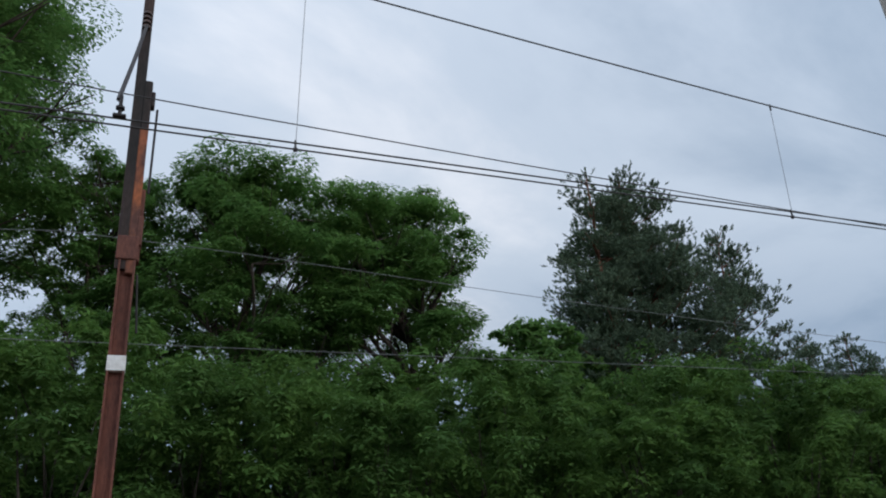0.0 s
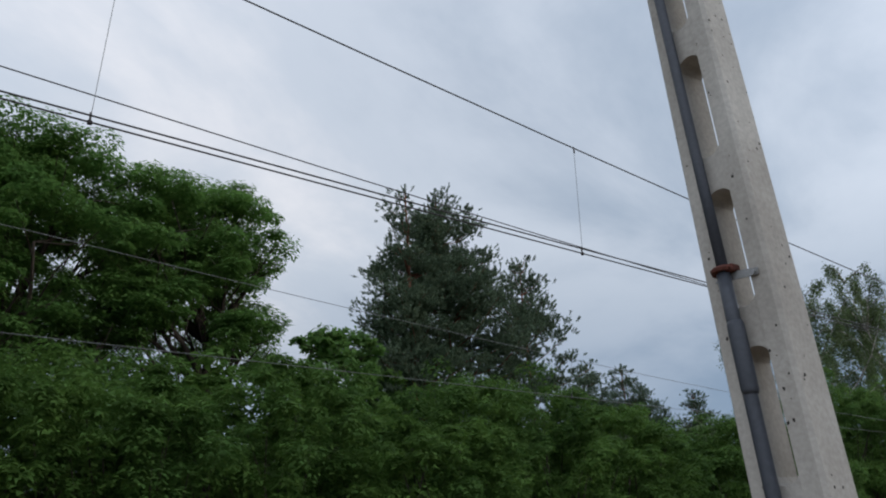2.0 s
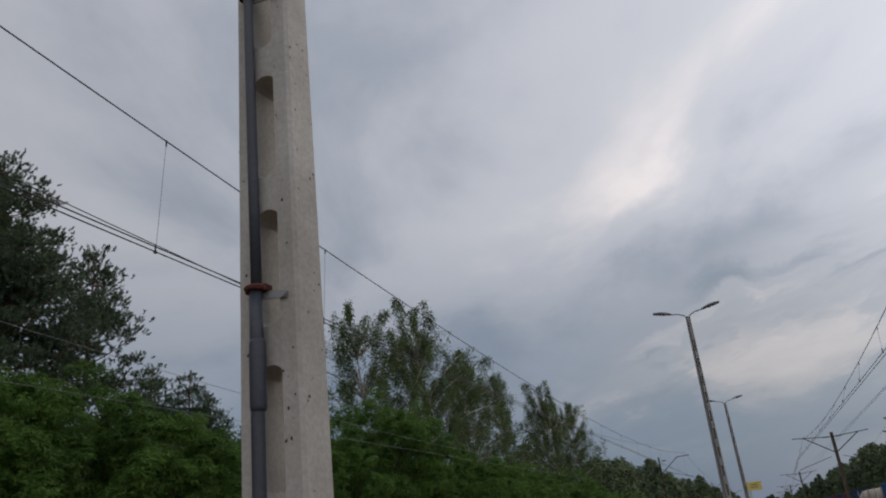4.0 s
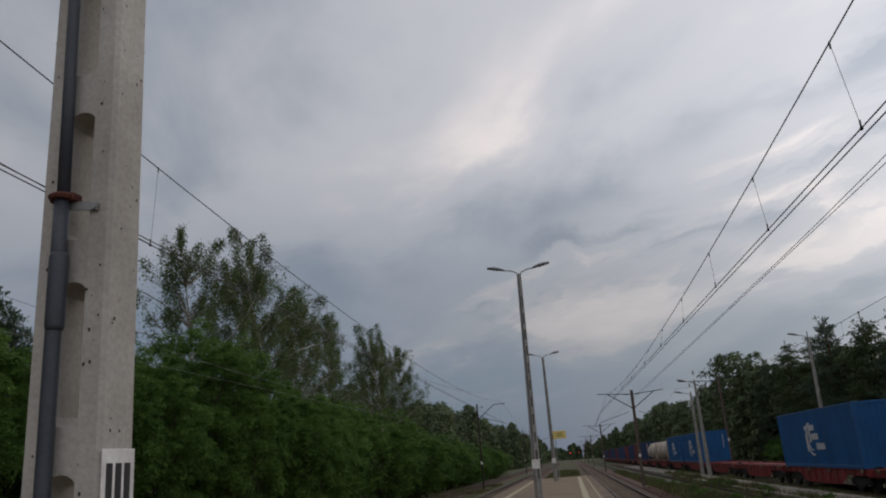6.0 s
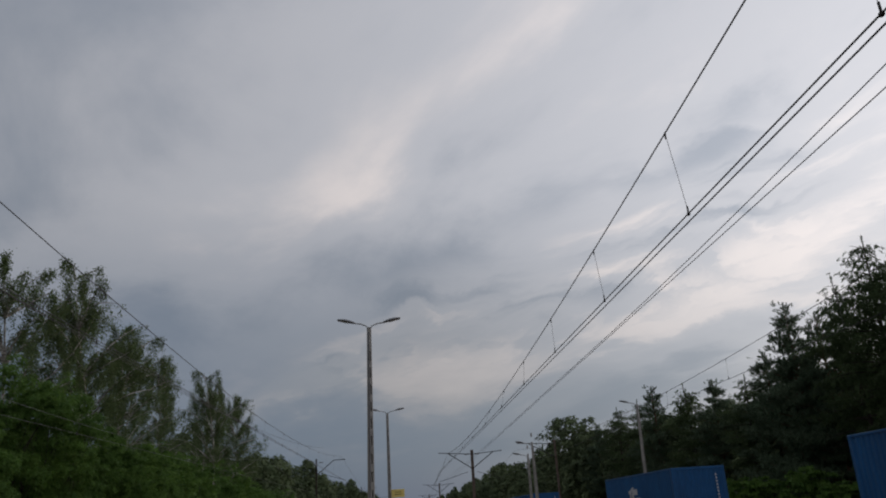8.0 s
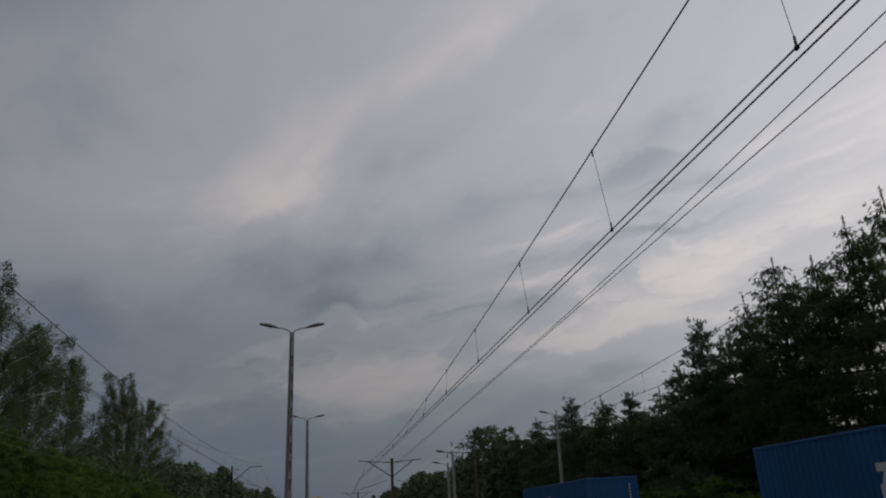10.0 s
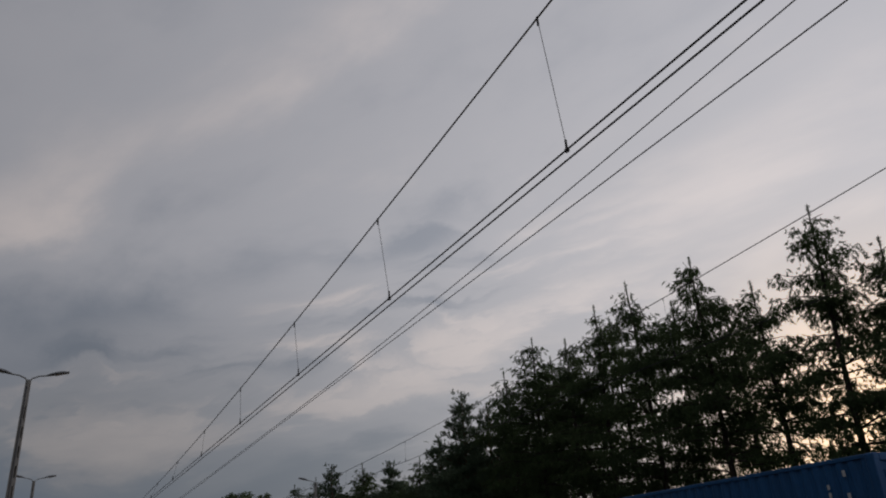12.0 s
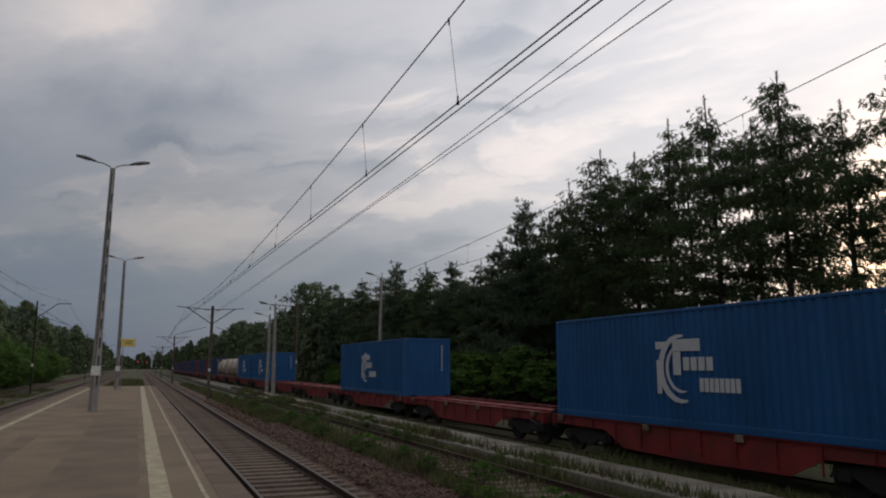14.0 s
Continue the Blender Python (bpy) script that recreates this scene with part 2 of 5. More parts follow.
M_SOOT = material("sooty_brown_steel", (0.05, 0.032, 0.027), 0.85, 0.1, vary=0.4, scale=3, fine=40, bump=0.35, tint=(0.02, 0.017, 0.016), stretch=(1, 1, 0.3))
M_RUST_ORANGE = material("orange_primer_steel", (0.30, 0.095, 0.034), 0.8, 0.05, vary=0.45, scale=5, fine=30, tint=(0.09, 0.038, 0.028), stretch=(1, 1, 0.5))
M_MAST_FAR = material("grey_brown_mast_steel", (0.16, 0.122, 0.10), 0.8, 0.1, vary=0.3, scale=2, fine=30, tint=(0.10, 0.07, 0.055))
M_DARKSTEEL = material("sooty_dark_steel", (0.035, 0.03, 0.03), 0.7, 0.3, vary=0.2, scale=6, fine=60)
M_WHITE = material("white_enamel_paint", (0.72, 0.71, 0.68), 0.6, vary=0.12, scale=9, fine=60, bump=0.05, tint=(0.55, 0.53, 0.5))
M_BLACKPAINT = material("black_stencil_paint", (0.03, 0.03, 0.032), 0.7, vary=0.2, scale=12, fine=70, bump=0.0)
M_WIRE = material("tarnished_copper_wire", (0.045, 0.04, 0.038), 0.5, 0.4, vary=0.2, scale=2, fine=30, bump=0.0)
M_WIRE_PALE = material("bright_dropper_wire", (0.16, 0.165, 0.16), 0.5, 0.4, vary=0.2, scale=2, fine=30, bump=0.0)
M_INSUL = material("brown_glazed_porcelain", (0.06, 0.03, 0.02), 0.25, vary=0.2, bump=0.0)
M_BLUE = material("blue_container_paint", (0.008, 0.085, 0.235), 0.5, vary=0.16, scale=1.1, fine=18, bump=0.08, tint=(0.006, 0.064, 0.18), stretch=(1, 1, 0.35))
M_BLUE_DARK = material("navy_container_paint", (0.012, 0.035, 0.11), 0.5, vary=0.2, scale=1.1, fine=18, bump=0.08)
M_MAROON = material("maroon_container_paint", (0.13, 0.03, 0.035), 0.6, vary=0.25, scale=1.1, fine=18, bump=0.08)
M_LOGO = material("white_logo_film", (0.52, 0.53, 0.55), 0.5, vary=0.1, scale=5, fine=40, bump=0.0)
M_YELLOW = material("yellow_notice_film", (0.55, 0.27, 0.02), 0.6, vary=0.15, scale=8, fine=50, bump=0.0)
M_SIGN_YELLOW = material("yellow_sign_enamel", (0.66, 0.53, 0.16), 0.5, vary=0.1, scale=6, fine=50, bump=0.0)
M_RED = material("red_wagon_paint", (0.22, 0.022, 0.022), 0.6, vary=0.35, scale=1.6, fine=25, bump=0.15, tint=(0.13, 0.02, 0.018))
M_WHEEL = material("dark_bogie_steel", (0.028, 0.025, 0.024), 0.8, 0.2, vary=0.3, scale=5, fine=40)
M_CREAM = material("cream_tank_paint", (0.42, 0.36, 0.29), 0.55, vary=0.2, scale=1.5, fine=20, bump=0.1, tint=(0.30, 0.23, 0.17))
M_LAMPGREY = material("grey_luminaire_shell", (0.20, 0.205, 0.215), 0.5, 0.1, vary=0.15, scale=8, fine=60, bump=0.0)
M_DIFFUSER = material("milky_lamp_glass", (0.55, 0.56, 0.57), 0.3, vary=0.1, scale=8, fine=60, bump=0.0)
M_BARK = material("grey_brown_bark", (0.055, 0.043, 0.034), 0.95, vary=0.4, scale=3, fine=25, bump=0.7, stretch=(1, 1, 0.3), bump_dist=0.03)
M_BARK_PINE = material("red_pine_bark", (0.14, 0.065, 0.04), 0.95, vary=0.4, scale=3, fine=25, bump=0.7, stretch=(1, 1, 0.3), bump_dist=0.03)
M_BARK_BIRCH = material("white_birch_bark", (0.45, 0.43, 0.39), 0.9, vary=0.5, scale=4, fine=12, bump=0.3, tint=(0.10, 0.085, 0.07), stretch=(0.6, 0.6, 2.0))
M_LEAF_OAK = material("oak_foliage", (0.13, 0.235, 0.058), 0.6, vary=0.25, scale=0.7, fine=9, bump=0.0, tint=(0.088, 0.172, 0.043), spread=0.16, see=0.58, space="World")
M_LEAF_BUSH = material("locust_bush_foliage", (0.108, 0.192, 0.040), 0.7, vary=0.25, scale=0.6, fine=9, bump=0.0, tint=(0.068, 0.132, 0.031), spread=0.18, see=0.5, space="World")
M_LEAF_BIRCH = material("birch_foliage", (0.115, 0.155, 0.066), 0.65, vary=0.3, scale=0.8, fine=9, bump=0.0, tint=(0.085, 0.12, 0.05), spread=0.3, see=0.4, space="World")
M_NEEDLE = material("pine_needle_foliage", (0.112, 0.155, 0.095), 0.65, vary=0.3, scale=0.8, fine=9, bump=0.0, tint=(0.07, 0.105, 0.062), spread=0.3, see=0.3, space="World")
M_NEEDLE_LARCH = material("larch_needle_foliage", (0.09, 0.13, 0.056), 0.65, vary=0.3, scale=0.8, fine=9, bump=0.0, tint=(0.06, 0.09, 0.04), spread=0.3, see=0.42, space="World")
M_WOODS = material("distant_woods_foliage", (0.10, 0.13, 0.062), 0.9, vary=0.35, scale=0.12, fine=2, bump=0.0, tint=(0.062, 0.086, 0.045), spread=0.2, see=0.1, space="World")
M_GRASS = material("tall_grass_blades", (0.10, 0.125, 0.042), 0.7, vary=0.35, scale=0.6, fine=8, bump=0.0, tint=(0.10, 0.085, 0.045), spread=0.4, see=0.2, space="World")


# ---- mesh helpers ----
class Shape:
    """Gathers vertices and faces for one mesh."""
    def __init__(self):
        self.v, self.f = [], []

    def add(self, verts, faces):
        n = len(self.v)
        self.v.extend([tuple(p) for p in verts])
        self.f.extend([tuple(i + n for i in q) for q in faces])
        return self

    def box(self, x0, y0, z0, x1, y1, z1, bevel=0.0):
        """A box; with a bevel, its edges are cut at 45 degrees."""
        if bevel <= 0:
            v = [(x, y, z) for z in (z0, z1) for y in (y0, y1) for x in (x0, x1)]
            return self.add(v, [(0, 2, 3, 1), (4, 5, 7, 6), (0, 1, 5, 4), (2, 6, 7, 3), (0, 4, 6, 2), (1, 3, 7, 5)])
        bm = bmesh.new()
        bmesh.ops.create_cube(bm, size=1)
        for p in bm.verts:
            p.co = Vector((x0 + (p.co.x + .5) * (x1 - x0), y0 + (p.co.y + .5) * (y1 - y0), z0 + (p.co.z + .5) * (z1 - z0)))
        bmesh.ops.bevel(bm, geom=bm.edges[:], offset=bevel, segments=1, affect="EDGES")
        bm.verts.index_update()
        self.add([p.co[:] for p in bm.verts], [[q.index for q in f.verts] for f in bm.faces])
        bm.free()
        return self

    def tube(self, path, radii, sides=8, caps=True):
        """A round tube through the points of path, with a radius for each."""
        path = [Vector(p) for p in path]
        if isinstance(radii, (int, float)):
            radii = [radii] * len(path)
        rings, up = [], Vector((0.13, 0.31, 0.94)).normalized()
        for i, p in enumerate(path):
            t = (path[min(i + 1, len(path) - 1)] - path[max(i - 1, 0)]).normalized()
            a = t.cross(up)
            if a.length < 0.05:
                a = t.cross(Vector((1, 0, 0)))
            a.normalize()
            b = t.cross(a)
            rings.append([p + (a * math.cos(k * math.tau / sides) + b * math.sin(k * math.tau / sides)) * radii[i] for k in range(sides)])
        v = [q for r in rings for q in r]
        f = [(i * sides + k, i * sides + (k + 1) % sides, (i + 1) * sides + (k + 1) % sides, (i + 1) * sides + k)
             for i in range(len(path) - 1) for k in range(sides)]
        if caps:
            f += [tuple(reversed(range(sides))), tuple(range(len(v) - sides, len(v)))]
        return self.add(v, f)

    def prism(self, outline, axis, lo, hi):
        """An outline of (a, b) pairs pushed along an axis. axis x: pairs are y, z; y: x, z; z: x, y."""
        def at(a, b, c):
            return {"x": (c, a, b), "y": (a, c, b), "z": (a, b, c)}[axis]
        n = len(outline)
        v = [at(a, b, lo) for a, b in outline] + [at(a, b, hi) for a, b in outline]
        f = [tuple(reversed(range(n))), tuple(range(n, 2 * n))] + [(i, (i + 1) % n, n + (i + 1) % n, n + i) for i in range(n)]
        return self.add(v, f)

    def mesh(self, name, mat, smooth=False):
        me = bpy.data.meshes.new(name)
        me.from_pydata(self.v, [], self.f)
        me.materials.append(mat)
        bm = bmesh.new()
        bm.from_mesh(me)
        if len(bm.faces) < 20000:
            bmesh.ops.recalc_face_normals(bm, faces=bm.faces[:])
        bm.to_mesh(me)
        bm.free()
        if smooth:
            for p in me.polygons:
                p.use_smooth = True
        me.update()
        return me


def part(name, shape, mat, parent=None, label="", smooth=False, at=None):
    """ONE mesh object from a Shape or a mesh, under a thing or a part."""
    me = shape if isinstance(shape, bpy.types.Mesh) else shape.mesh(name, mat, smooth)
    ob = new(name, me)
    if parent is not None:
        ob.parent = parent
    if at is not None:
        ob.matrix_basis = at
    if label:
        tagged(ob, label)
    return ob


def thing(name, label, category, at=None, group="", kind=""):
    ob = new(name)
    ob.empty_display_size = 0.2
    if at is not None:
        ob.matrix_basis = at
    return tagged(ob, label, category, group, kind)


def quads_mesh(name, verts, mat, size=4):
    """A mesh of loose faces of the same number of corners from an array (n, size, 3)."""
    n = len(verts)
    me = bpy.data.meshes.new(name)
    me.vertices.add(n * size)
    me.vertices.foreach_set("co", np.ascontiguousarray(verts, dtype=np.float32).ravel())
    me.loops.add(n * size)
    me.loops.foreach_set("vertex_index", np.arange(n * size, dtype=np.int32))
    me.polygons.add(n)
    me.polygons.foreach_set("loop_start", np.arange(0, n * size, size, dtype=np.int32))
    me.materials.append(mat)
    me.update(calc_edges=True)
    me.validate()
    return me


def leaf_quads(rng, centres, size, flat=0.6, aspect=0.55, bend=0.25, out=None, dome=0.45):
    """Pointed leaves at the centres. flat: how far they lie level."""
    n = len(centres)
    d = rng.normal(size=(n, 3))
    d[:, 2] *= 1 - flat * 0.8
    d[:, 2] -= 0.25
    d /= np.linalg.norm(d, axis=1)[:, None]
    nrm = rng.normal(size=(n, 3)) * (1 - flat) + np.array([0, 0, 1.0])
    if out is not None:
        nrm = nrm * 0.8 + out * dome
        d = d - nrm * (d * nrm).sum(1)[:, None] * 0.5 / (nrm * nrm).sum(1)[:, None]
        d /= np.linalg.norm(d, axis=1)[:, None]
    s = np.cross(d, nrm)
    s /= np.linalg.norm(s, axis=1)[:, None] + 1e-9
    up = np.cross(s, d)
    length = size * rng.uniform(0.6, 1.3, n)[:, None]
    w = length * aspect * 0.5
    a = centres - d * length * 0.5 + s * w
    b = centres - d * length * 0.5 - s * w + up * w * bend
    c = centres + d * length * 0.6
    return np.stack([a, b, c], 1)


def glowing(name, colour, strength):
    """A lamp lens that gives off light."""
    m = bpy.data.materials.new(name)
    m.use_nodes = True
    p = m.node_tree.nodes["Principled BSDF"]
    p.inputs["Base Color"].default_value = (*colour, 1)
    p.inputs["Emission Color"].default_value = (*colour, 1)
    p.inputs["Emission Strength"].default_value = strength
    return m


M_SIGNAL = glowing("red_signal_lens", (1.0, 0.05, 0.06), 3.0)


# ---- ground and tracks ----
RAIL_Z, GROUND_Z = -0.5, -0.78
T_RIGHT, T_LEFT, T_FAR_LEFT, T_SIDE, T_TRAIN = 2.82, -6.0, -10.7, 7.35, 12.97
FAR = 900.0


def build_ground():
    s = Shape()
    xs = [-1500, -300, -80, -30, -16, -9, -4, 0, 6, 9, 11, 18, 26, 40, 90, 300, 1500]
    ys = [-600, -120, -40, -10, 10, 30, 60, 100, 160, 260, 420, 800, 2500]
    v = [(x, y, GROUND_Z + 0.06 * math.sin(x * 0.7 + y * 0.13)) for y in ys for x in xs]
    w = len(xs)
    s.add(v, [(j * w + i, j * w + i + 1, (j + 1) * w + i + 1, (j + 1) * w + i) for j in range(len(ys) - 1) for i in range(w - 1)])
    tagged(part("ground", s, M_GRASSLAND), "rough green and brown meadow ground beside the tracks", "ground", kind="structure")


def build_track(name, x, y0, y1, sleepers, label, rail_z=RAIL_Z, shiny=True):
    bed = thing(name, label, "railway track", kind="structure")
    b = Shape().prism([(x - 2.2, GROUND_Z - 0.1), (x - 1.45, rail_z - 0.215), (x + 1.45, rail_z - 0.215), (x + 2.2, GROUND_Z - 0.1)], "y", y0, y1)
    part("ballast", b, M_BALLAST, bed)
    prof = [(-0.07, -0.155), (0.07, -0.155), (0.07, -0.14), (0.012, -0.12), (0.012, -0.045), (0.034, -0.035), (0.036, -0.004), (0.028, 0.0),
            (-0.028, 0.0), (-0.036, -0.004), (-0.034, -0.035), (-0.012, -0.045), (-0.012, -0.12), (-0.07, -0.14)]
    for side in (-0.753, 0.753):
        r = Shape().prism([(x + side + a, rail_z + c) for a, c in prof], "y", y0, y1)
        rail = part("rail", r, M_RAIL, bed)
        head = Shape().box(x + side - 0.026, y0, rail_z - 0.002, x + side + 0.026, y1, rail_z + 0.003)
        part("running_surface", head, M_RAILTOP if shiny else M_RAIL, rail, "worn bright rail head" if shiny else "")
    sl = Shape()
    sl.prism([(-1.27, -0.16), (1.27, -0.16), (1.25, 0.04), (0.45, 0.015), (-0.45, 0.015), (-1.25, 0.04)], "y", -0.13, 0.13)
    me = sl.mesh("sleeper", M_SLEEPER)
    n = 0
    yy = y0 + 0.4
    while yy < y1 and n < sleepers:
        part("sleeper", me, M_SLEEPER, bed, at=pose(x, yy, rail_z - 0.17, 0, 0, random.uniform(-0.6, 0.6)))
        yy += 0.6
        n += 1
    # stones on the bed, near stretch
    rng = np.random.default_rng(int(abs(x) * 10))
    k = 7000 if sleepers > 150 else 1500
    c = np.stack([x + rng.uniform(-1.75, 1.75, k), 4 + 46 * rng.random(k) ** 1.7, np.full(k, rail_z - 0.2)], 1)
    s = rng.uniform(0.018, 0.036, k)[:, None]
    tri = []
    base = rng.normal(size=(k, 4, 3))
    base /= np.linalg.norm(base, axis=2)[:, :, None]
    p = c[:, None, :] + base * s[:, :, None]
    p[:, :3, 2] = c[:, None, 2] - 0.012
    p[:, 3, 2] = c[:, 2] + s[:, 0] * 0.3
    for a, b2, d in ((0, 1, 3), (1, 2, 3), (2, 0, 3)):
        tri.append(np.stack([p[:, a], p[:, b2], p[:, d]], 1))
    tagged(part("ballast_stones", quads_mesh("ballast_stones", np.concatenate(tri), M_BALLAST, 3), M_BALLAST, bed), kind="stuff")
    return bed


build_ground()
build_track("track_1", T_RIGHT, -12, 420, 300, "railway track with worn shiny rails, concrete sleepers and brown ballast")
build_track("track_2", T_LEFT, -12, 420, 130, "railway track with worn rails and brown ballast along the platform")
build_track("track_3", T_FAR_LEFT, -12, 420, 110, "overgrown railway track before the green bushes", shiny=False)
build_track("track_4", T_SIDE, -12, 420, 110, "rusty overgrown siding track beside a low platform", rail_z=-0.62, shiny=False)
build_track("track_5", T_TRAIN, -30, 420, 130, "railway track under the standing freight train", rail_z=-0.72)


# ---- island platform ----
PL_L, PL_R = -4.4, 1.5


def build_platform():
    plat = thing("pavement_1", "worn brown asphalt island platform with painted edge lines", "platform", kind="structure")
    s = Shape().box(PL_L + 0.62, -10, GROUND_Z - 0.1, PL_R - 0.42, 73.2, 0.0)
    part("asphalt", s, M_ASPHALT, plat)
    slab = Shape().box(-0.21, -0.49, -0.16, 0.21, 0.49, 0.004, 0.008).mesh("edge_slab", M_EDGE)
    wide = Shape().box(-0.305, -0.49, -0.16, 0.305, 0.49, 0.004, 0.008).mesh("edge_slab", M_EDGE)
    for i in range(80):
        part("edge_slab", slab, M_EDGE, plat, at=pose(PL_R - 0.208, -7.5 + i * 1.0, random.uniform(-0.006, 0.004)))
        part("edge_slab", wide, M_EDGE, plat, at=pose(PL_L + 0.312, -7.5 + i * 1.0, random.uniform(-0.006, 0.004)))
    wall = Shape().box(PL_R - 0.30, -10, GROUND_Z - 0.1, PL_R - 0.12, 73.0, -0.165)
    part("platform_wall", wall, M_EDGE, plat)
    wall = Shape().box(PL_L + 0.12, -10, GROUND_Z - 0.1, PL_L + 0.30, 73.0, -0.165)
    part("platform_wall", wall, M_EDGE, plat)
    for name, x0, x1, mat in (("safety_line", 0.23, 0.50, M_PAINT), ("safety_line", -3.55, -3.37, M_PAINT), ("joint_line", 0.90, 0.955, M_PAINT)):
        line = Shape()
        y = -9.0
        while y < 69:
            n = random.uniform(2.5, 6.0)
            j = random.uniform(-0.008, 0.008)
            line.box(x0 + j, y, 0.0, x1 + j, y + n - 0.02, 0.005)
            y += n
        part(name, line, mat, plat, "worn yellowish white painted line" if mat is M_PAINT else "")


    for x0, x1, y0, y1 in ((-1.22, 0.10, 9.5, 28.4), (-3.2, -1.9, 36, 47), (-2.6, -2.2, 7, 22)):
        n = 26
        left = [(x0 + 0.05 * noise.noise((0, i * 0.7, x0)), y0 + (y1 - y0) * i / n) for i in range(n + 1)]
        right = [(x1 + 0.05 * noise.noise((9, i * 0.7, x0)), y0 + (y1 - y0) * i / n) for i in range(n + 1)]
        p = Shape()
        for i in range(n):
            p.prism([left[i], right[i], right[i + 1], left[i + 1]], "z", -0.002, 0.0035)
        part("repair_patch", p, M_PATCH, plat, "darker asphalt repair patch")


build_platform()


def build_low_platform():
    plat = thing("pavement_2", "pale broken concrete low platform strip along the freight train", "platform", kind="structure")
    part("fill", Shape().box(8.8, -12, GROUND_Z - 0.1, 10.55, 170, -0.55), M_BALLAST, plat)
    slab = Shape().box(-0.36, -0.72, -0.2, 0.36, 0.72, 0.0, 0.012).mesh("paving_slab", M_SLAB)
    edge = Shape().box(-0.16, -0.97, -0.28, 0.16, 0.97, 0.0, 0.015).mesh("kerb_stone", M_SLAB)
    for i in range(74):
        part("kerb_stone", edge, M_SLAB, plat, at=pose(8.68, -8 + i * 2.0, -0.48 + random.uniform(-0.015, 0.015), 0, random.uniform(-1.5, 1.5), 0))
    for i in range(96):
        for x in (9.23, 9.99):
            part("paving_slab", slab, M_SLAB, plat,
                 at=pose(x, -8 + i * 1.48, -0.50 + random.uniform(-0.012, 0.012), random.uniform(-.5, .5), random.uniform(-.7, .7), 0))


build_low_platform()
verge = Shape()
for i in range(60):
    y0, y1 = -12 + i * 2.5, -9.5 + i * 2.5
    a, b = [5.75 + 0.45 * noise.noise((0.0, q * 0.31, 1.0)) for q in (y0, y1)]
    verge.prism([(4.5, y0), (a, y0), (b, y1), (4.5, y1)], "z", GROUND_Z - 0.1, -0.70)
tagged(part("gravel_verge", verge, M_BALLAST), "brown gravel verge between two railway tracks", "gravel", kind="structure")


def verge_stones():
    """Loose ballast stones strewn over the verge."""
    rng = np.random.default_rng(77)
    k = 16000
    c = np.stack([rng.uniform(4.3, 6.0, k), 7 + 50 * rng.random(k) ** 1.8, np.full(k, -0.70)], 1)
    size = rng.uniform(0.015, 0.042, k)[:, None]
    p = c[:, None, :] + rng.normal(size=(k, 4, 3)) * size[:, :, None] * np.array([1, 1, 0.2])
    p[:, 3, 2] = c[:, 2] + size[:, 0] * 0.9
    tri = np.concatenate([np.stack([p[:, a], p[:, b], p[:, 3]], 1) for a, b in ((0, 1), (1, 2), (2, 0))])
    tagged(new("ballast_stones", quads_mesh("ballast_stones", tri, M_BALLAST, 3)), "loose brown ballast stones on the verge", "gravel", kind="stuff")


verge_stones()


# ---- lamp posts ----
def pole_body(w0, w1, d0, d1, height, holes, z0, pitch, hole_h, hw=0.36, cut=0.022):
    """A cast concrete post: two legs joined by webs, with a row of long arched holes between them."""
    s = Shape()                                 # hw: share of the width taken by the holes

    def leg(a0, a1):
        rows = []
        steps = 14
        for i in range(steps + 1):
            t = i / steps
            w, d, z = w0 + (w1 - w0) * t, d0 + (d1 - d0) * t, height * t
            x0, x1, c = a0 * w, a1 * w, cut
            ring = [(x0 + c if a0 < -0.4 else x0, -d / 2), (x1 - c if a1 > 0.4 else x1, -d / 2), (x1, -d / 2 + c), (x1, d / 2 - c),
                    (x1 - c if a1 > 0.4 else x1, d / 2), (x0 + c if a0 < -0.4 else x0, d / 2), (x0, d / 2 - c), (x0, -d / 2 + c)]
            rows.append([(p[0], p[1], z) for p in ring])
        m = len(rows[0])
        v = [p for r in rows for p in r]
        f = [(i * m + k, i * m + (k + 1) % m, (i + 1) * m + (k + 1) % m, (i + 1) * m + k) for i in range(steps) for k in range(m)]
        f += [tuple(range(m)), tuple(range(len(v) - m, len(v)))]
        s.add(v, f)
    leg(-0.5, -hw / 2)
    leg(hw / 2, 0.5)
    edges = [0.0] + [z for i in range(holes) for z in (z0 + i * pitch, z0 + i * pitch + hole_h)] + [height]
    for lo, hi in zip(edges[0::2], edges[1::2]):
        if hi - lo < 0.01:
            continue
        t = (lo + hi) / 2 / height
        w, d = w0 + (w1 - w0) * t, (d0 + (d1 - d0) * t) - 0.016
        r = hw * w / 2 + 0.004
        top = [(r * math.cos(a), hi + r * 0.9 - r * 0.9 * math.sin(a)) for a in np.linspace(0, math.pi, 9)] if hi < height else [(r, hi), (-r, hi)]
        bot = [(r * math.cos(a), lo - r * 0.9 + r * 0.9 * math.sin(a)) for a in np.linspace(math.pi, 0, 9)] if lo > 0 else [(-r, lo), (r, lo)]
        # concave arches: cut as strips so that every face stays convex

        def at(line, q):
            g = q * (len(line) - 1)
            i = min(int(g), len(line) - 2)
            return tuple(line[i][c] + (line[i + 1][c] - line[i][c]) * (g - i) for c in (0, 1))
        up = [at(top, q) for q in np.linspace(0, 1, 9)]
        dn = [at(list(reversed(bot)), q) for q in np.linspace(0, 1, 9)]
        for i in range(8):
            quad = [up[i], up[i + 1], dn[i + 1], dn[i]]
            s.prism(quad, "y", -d / 2, d / 2)
    return s


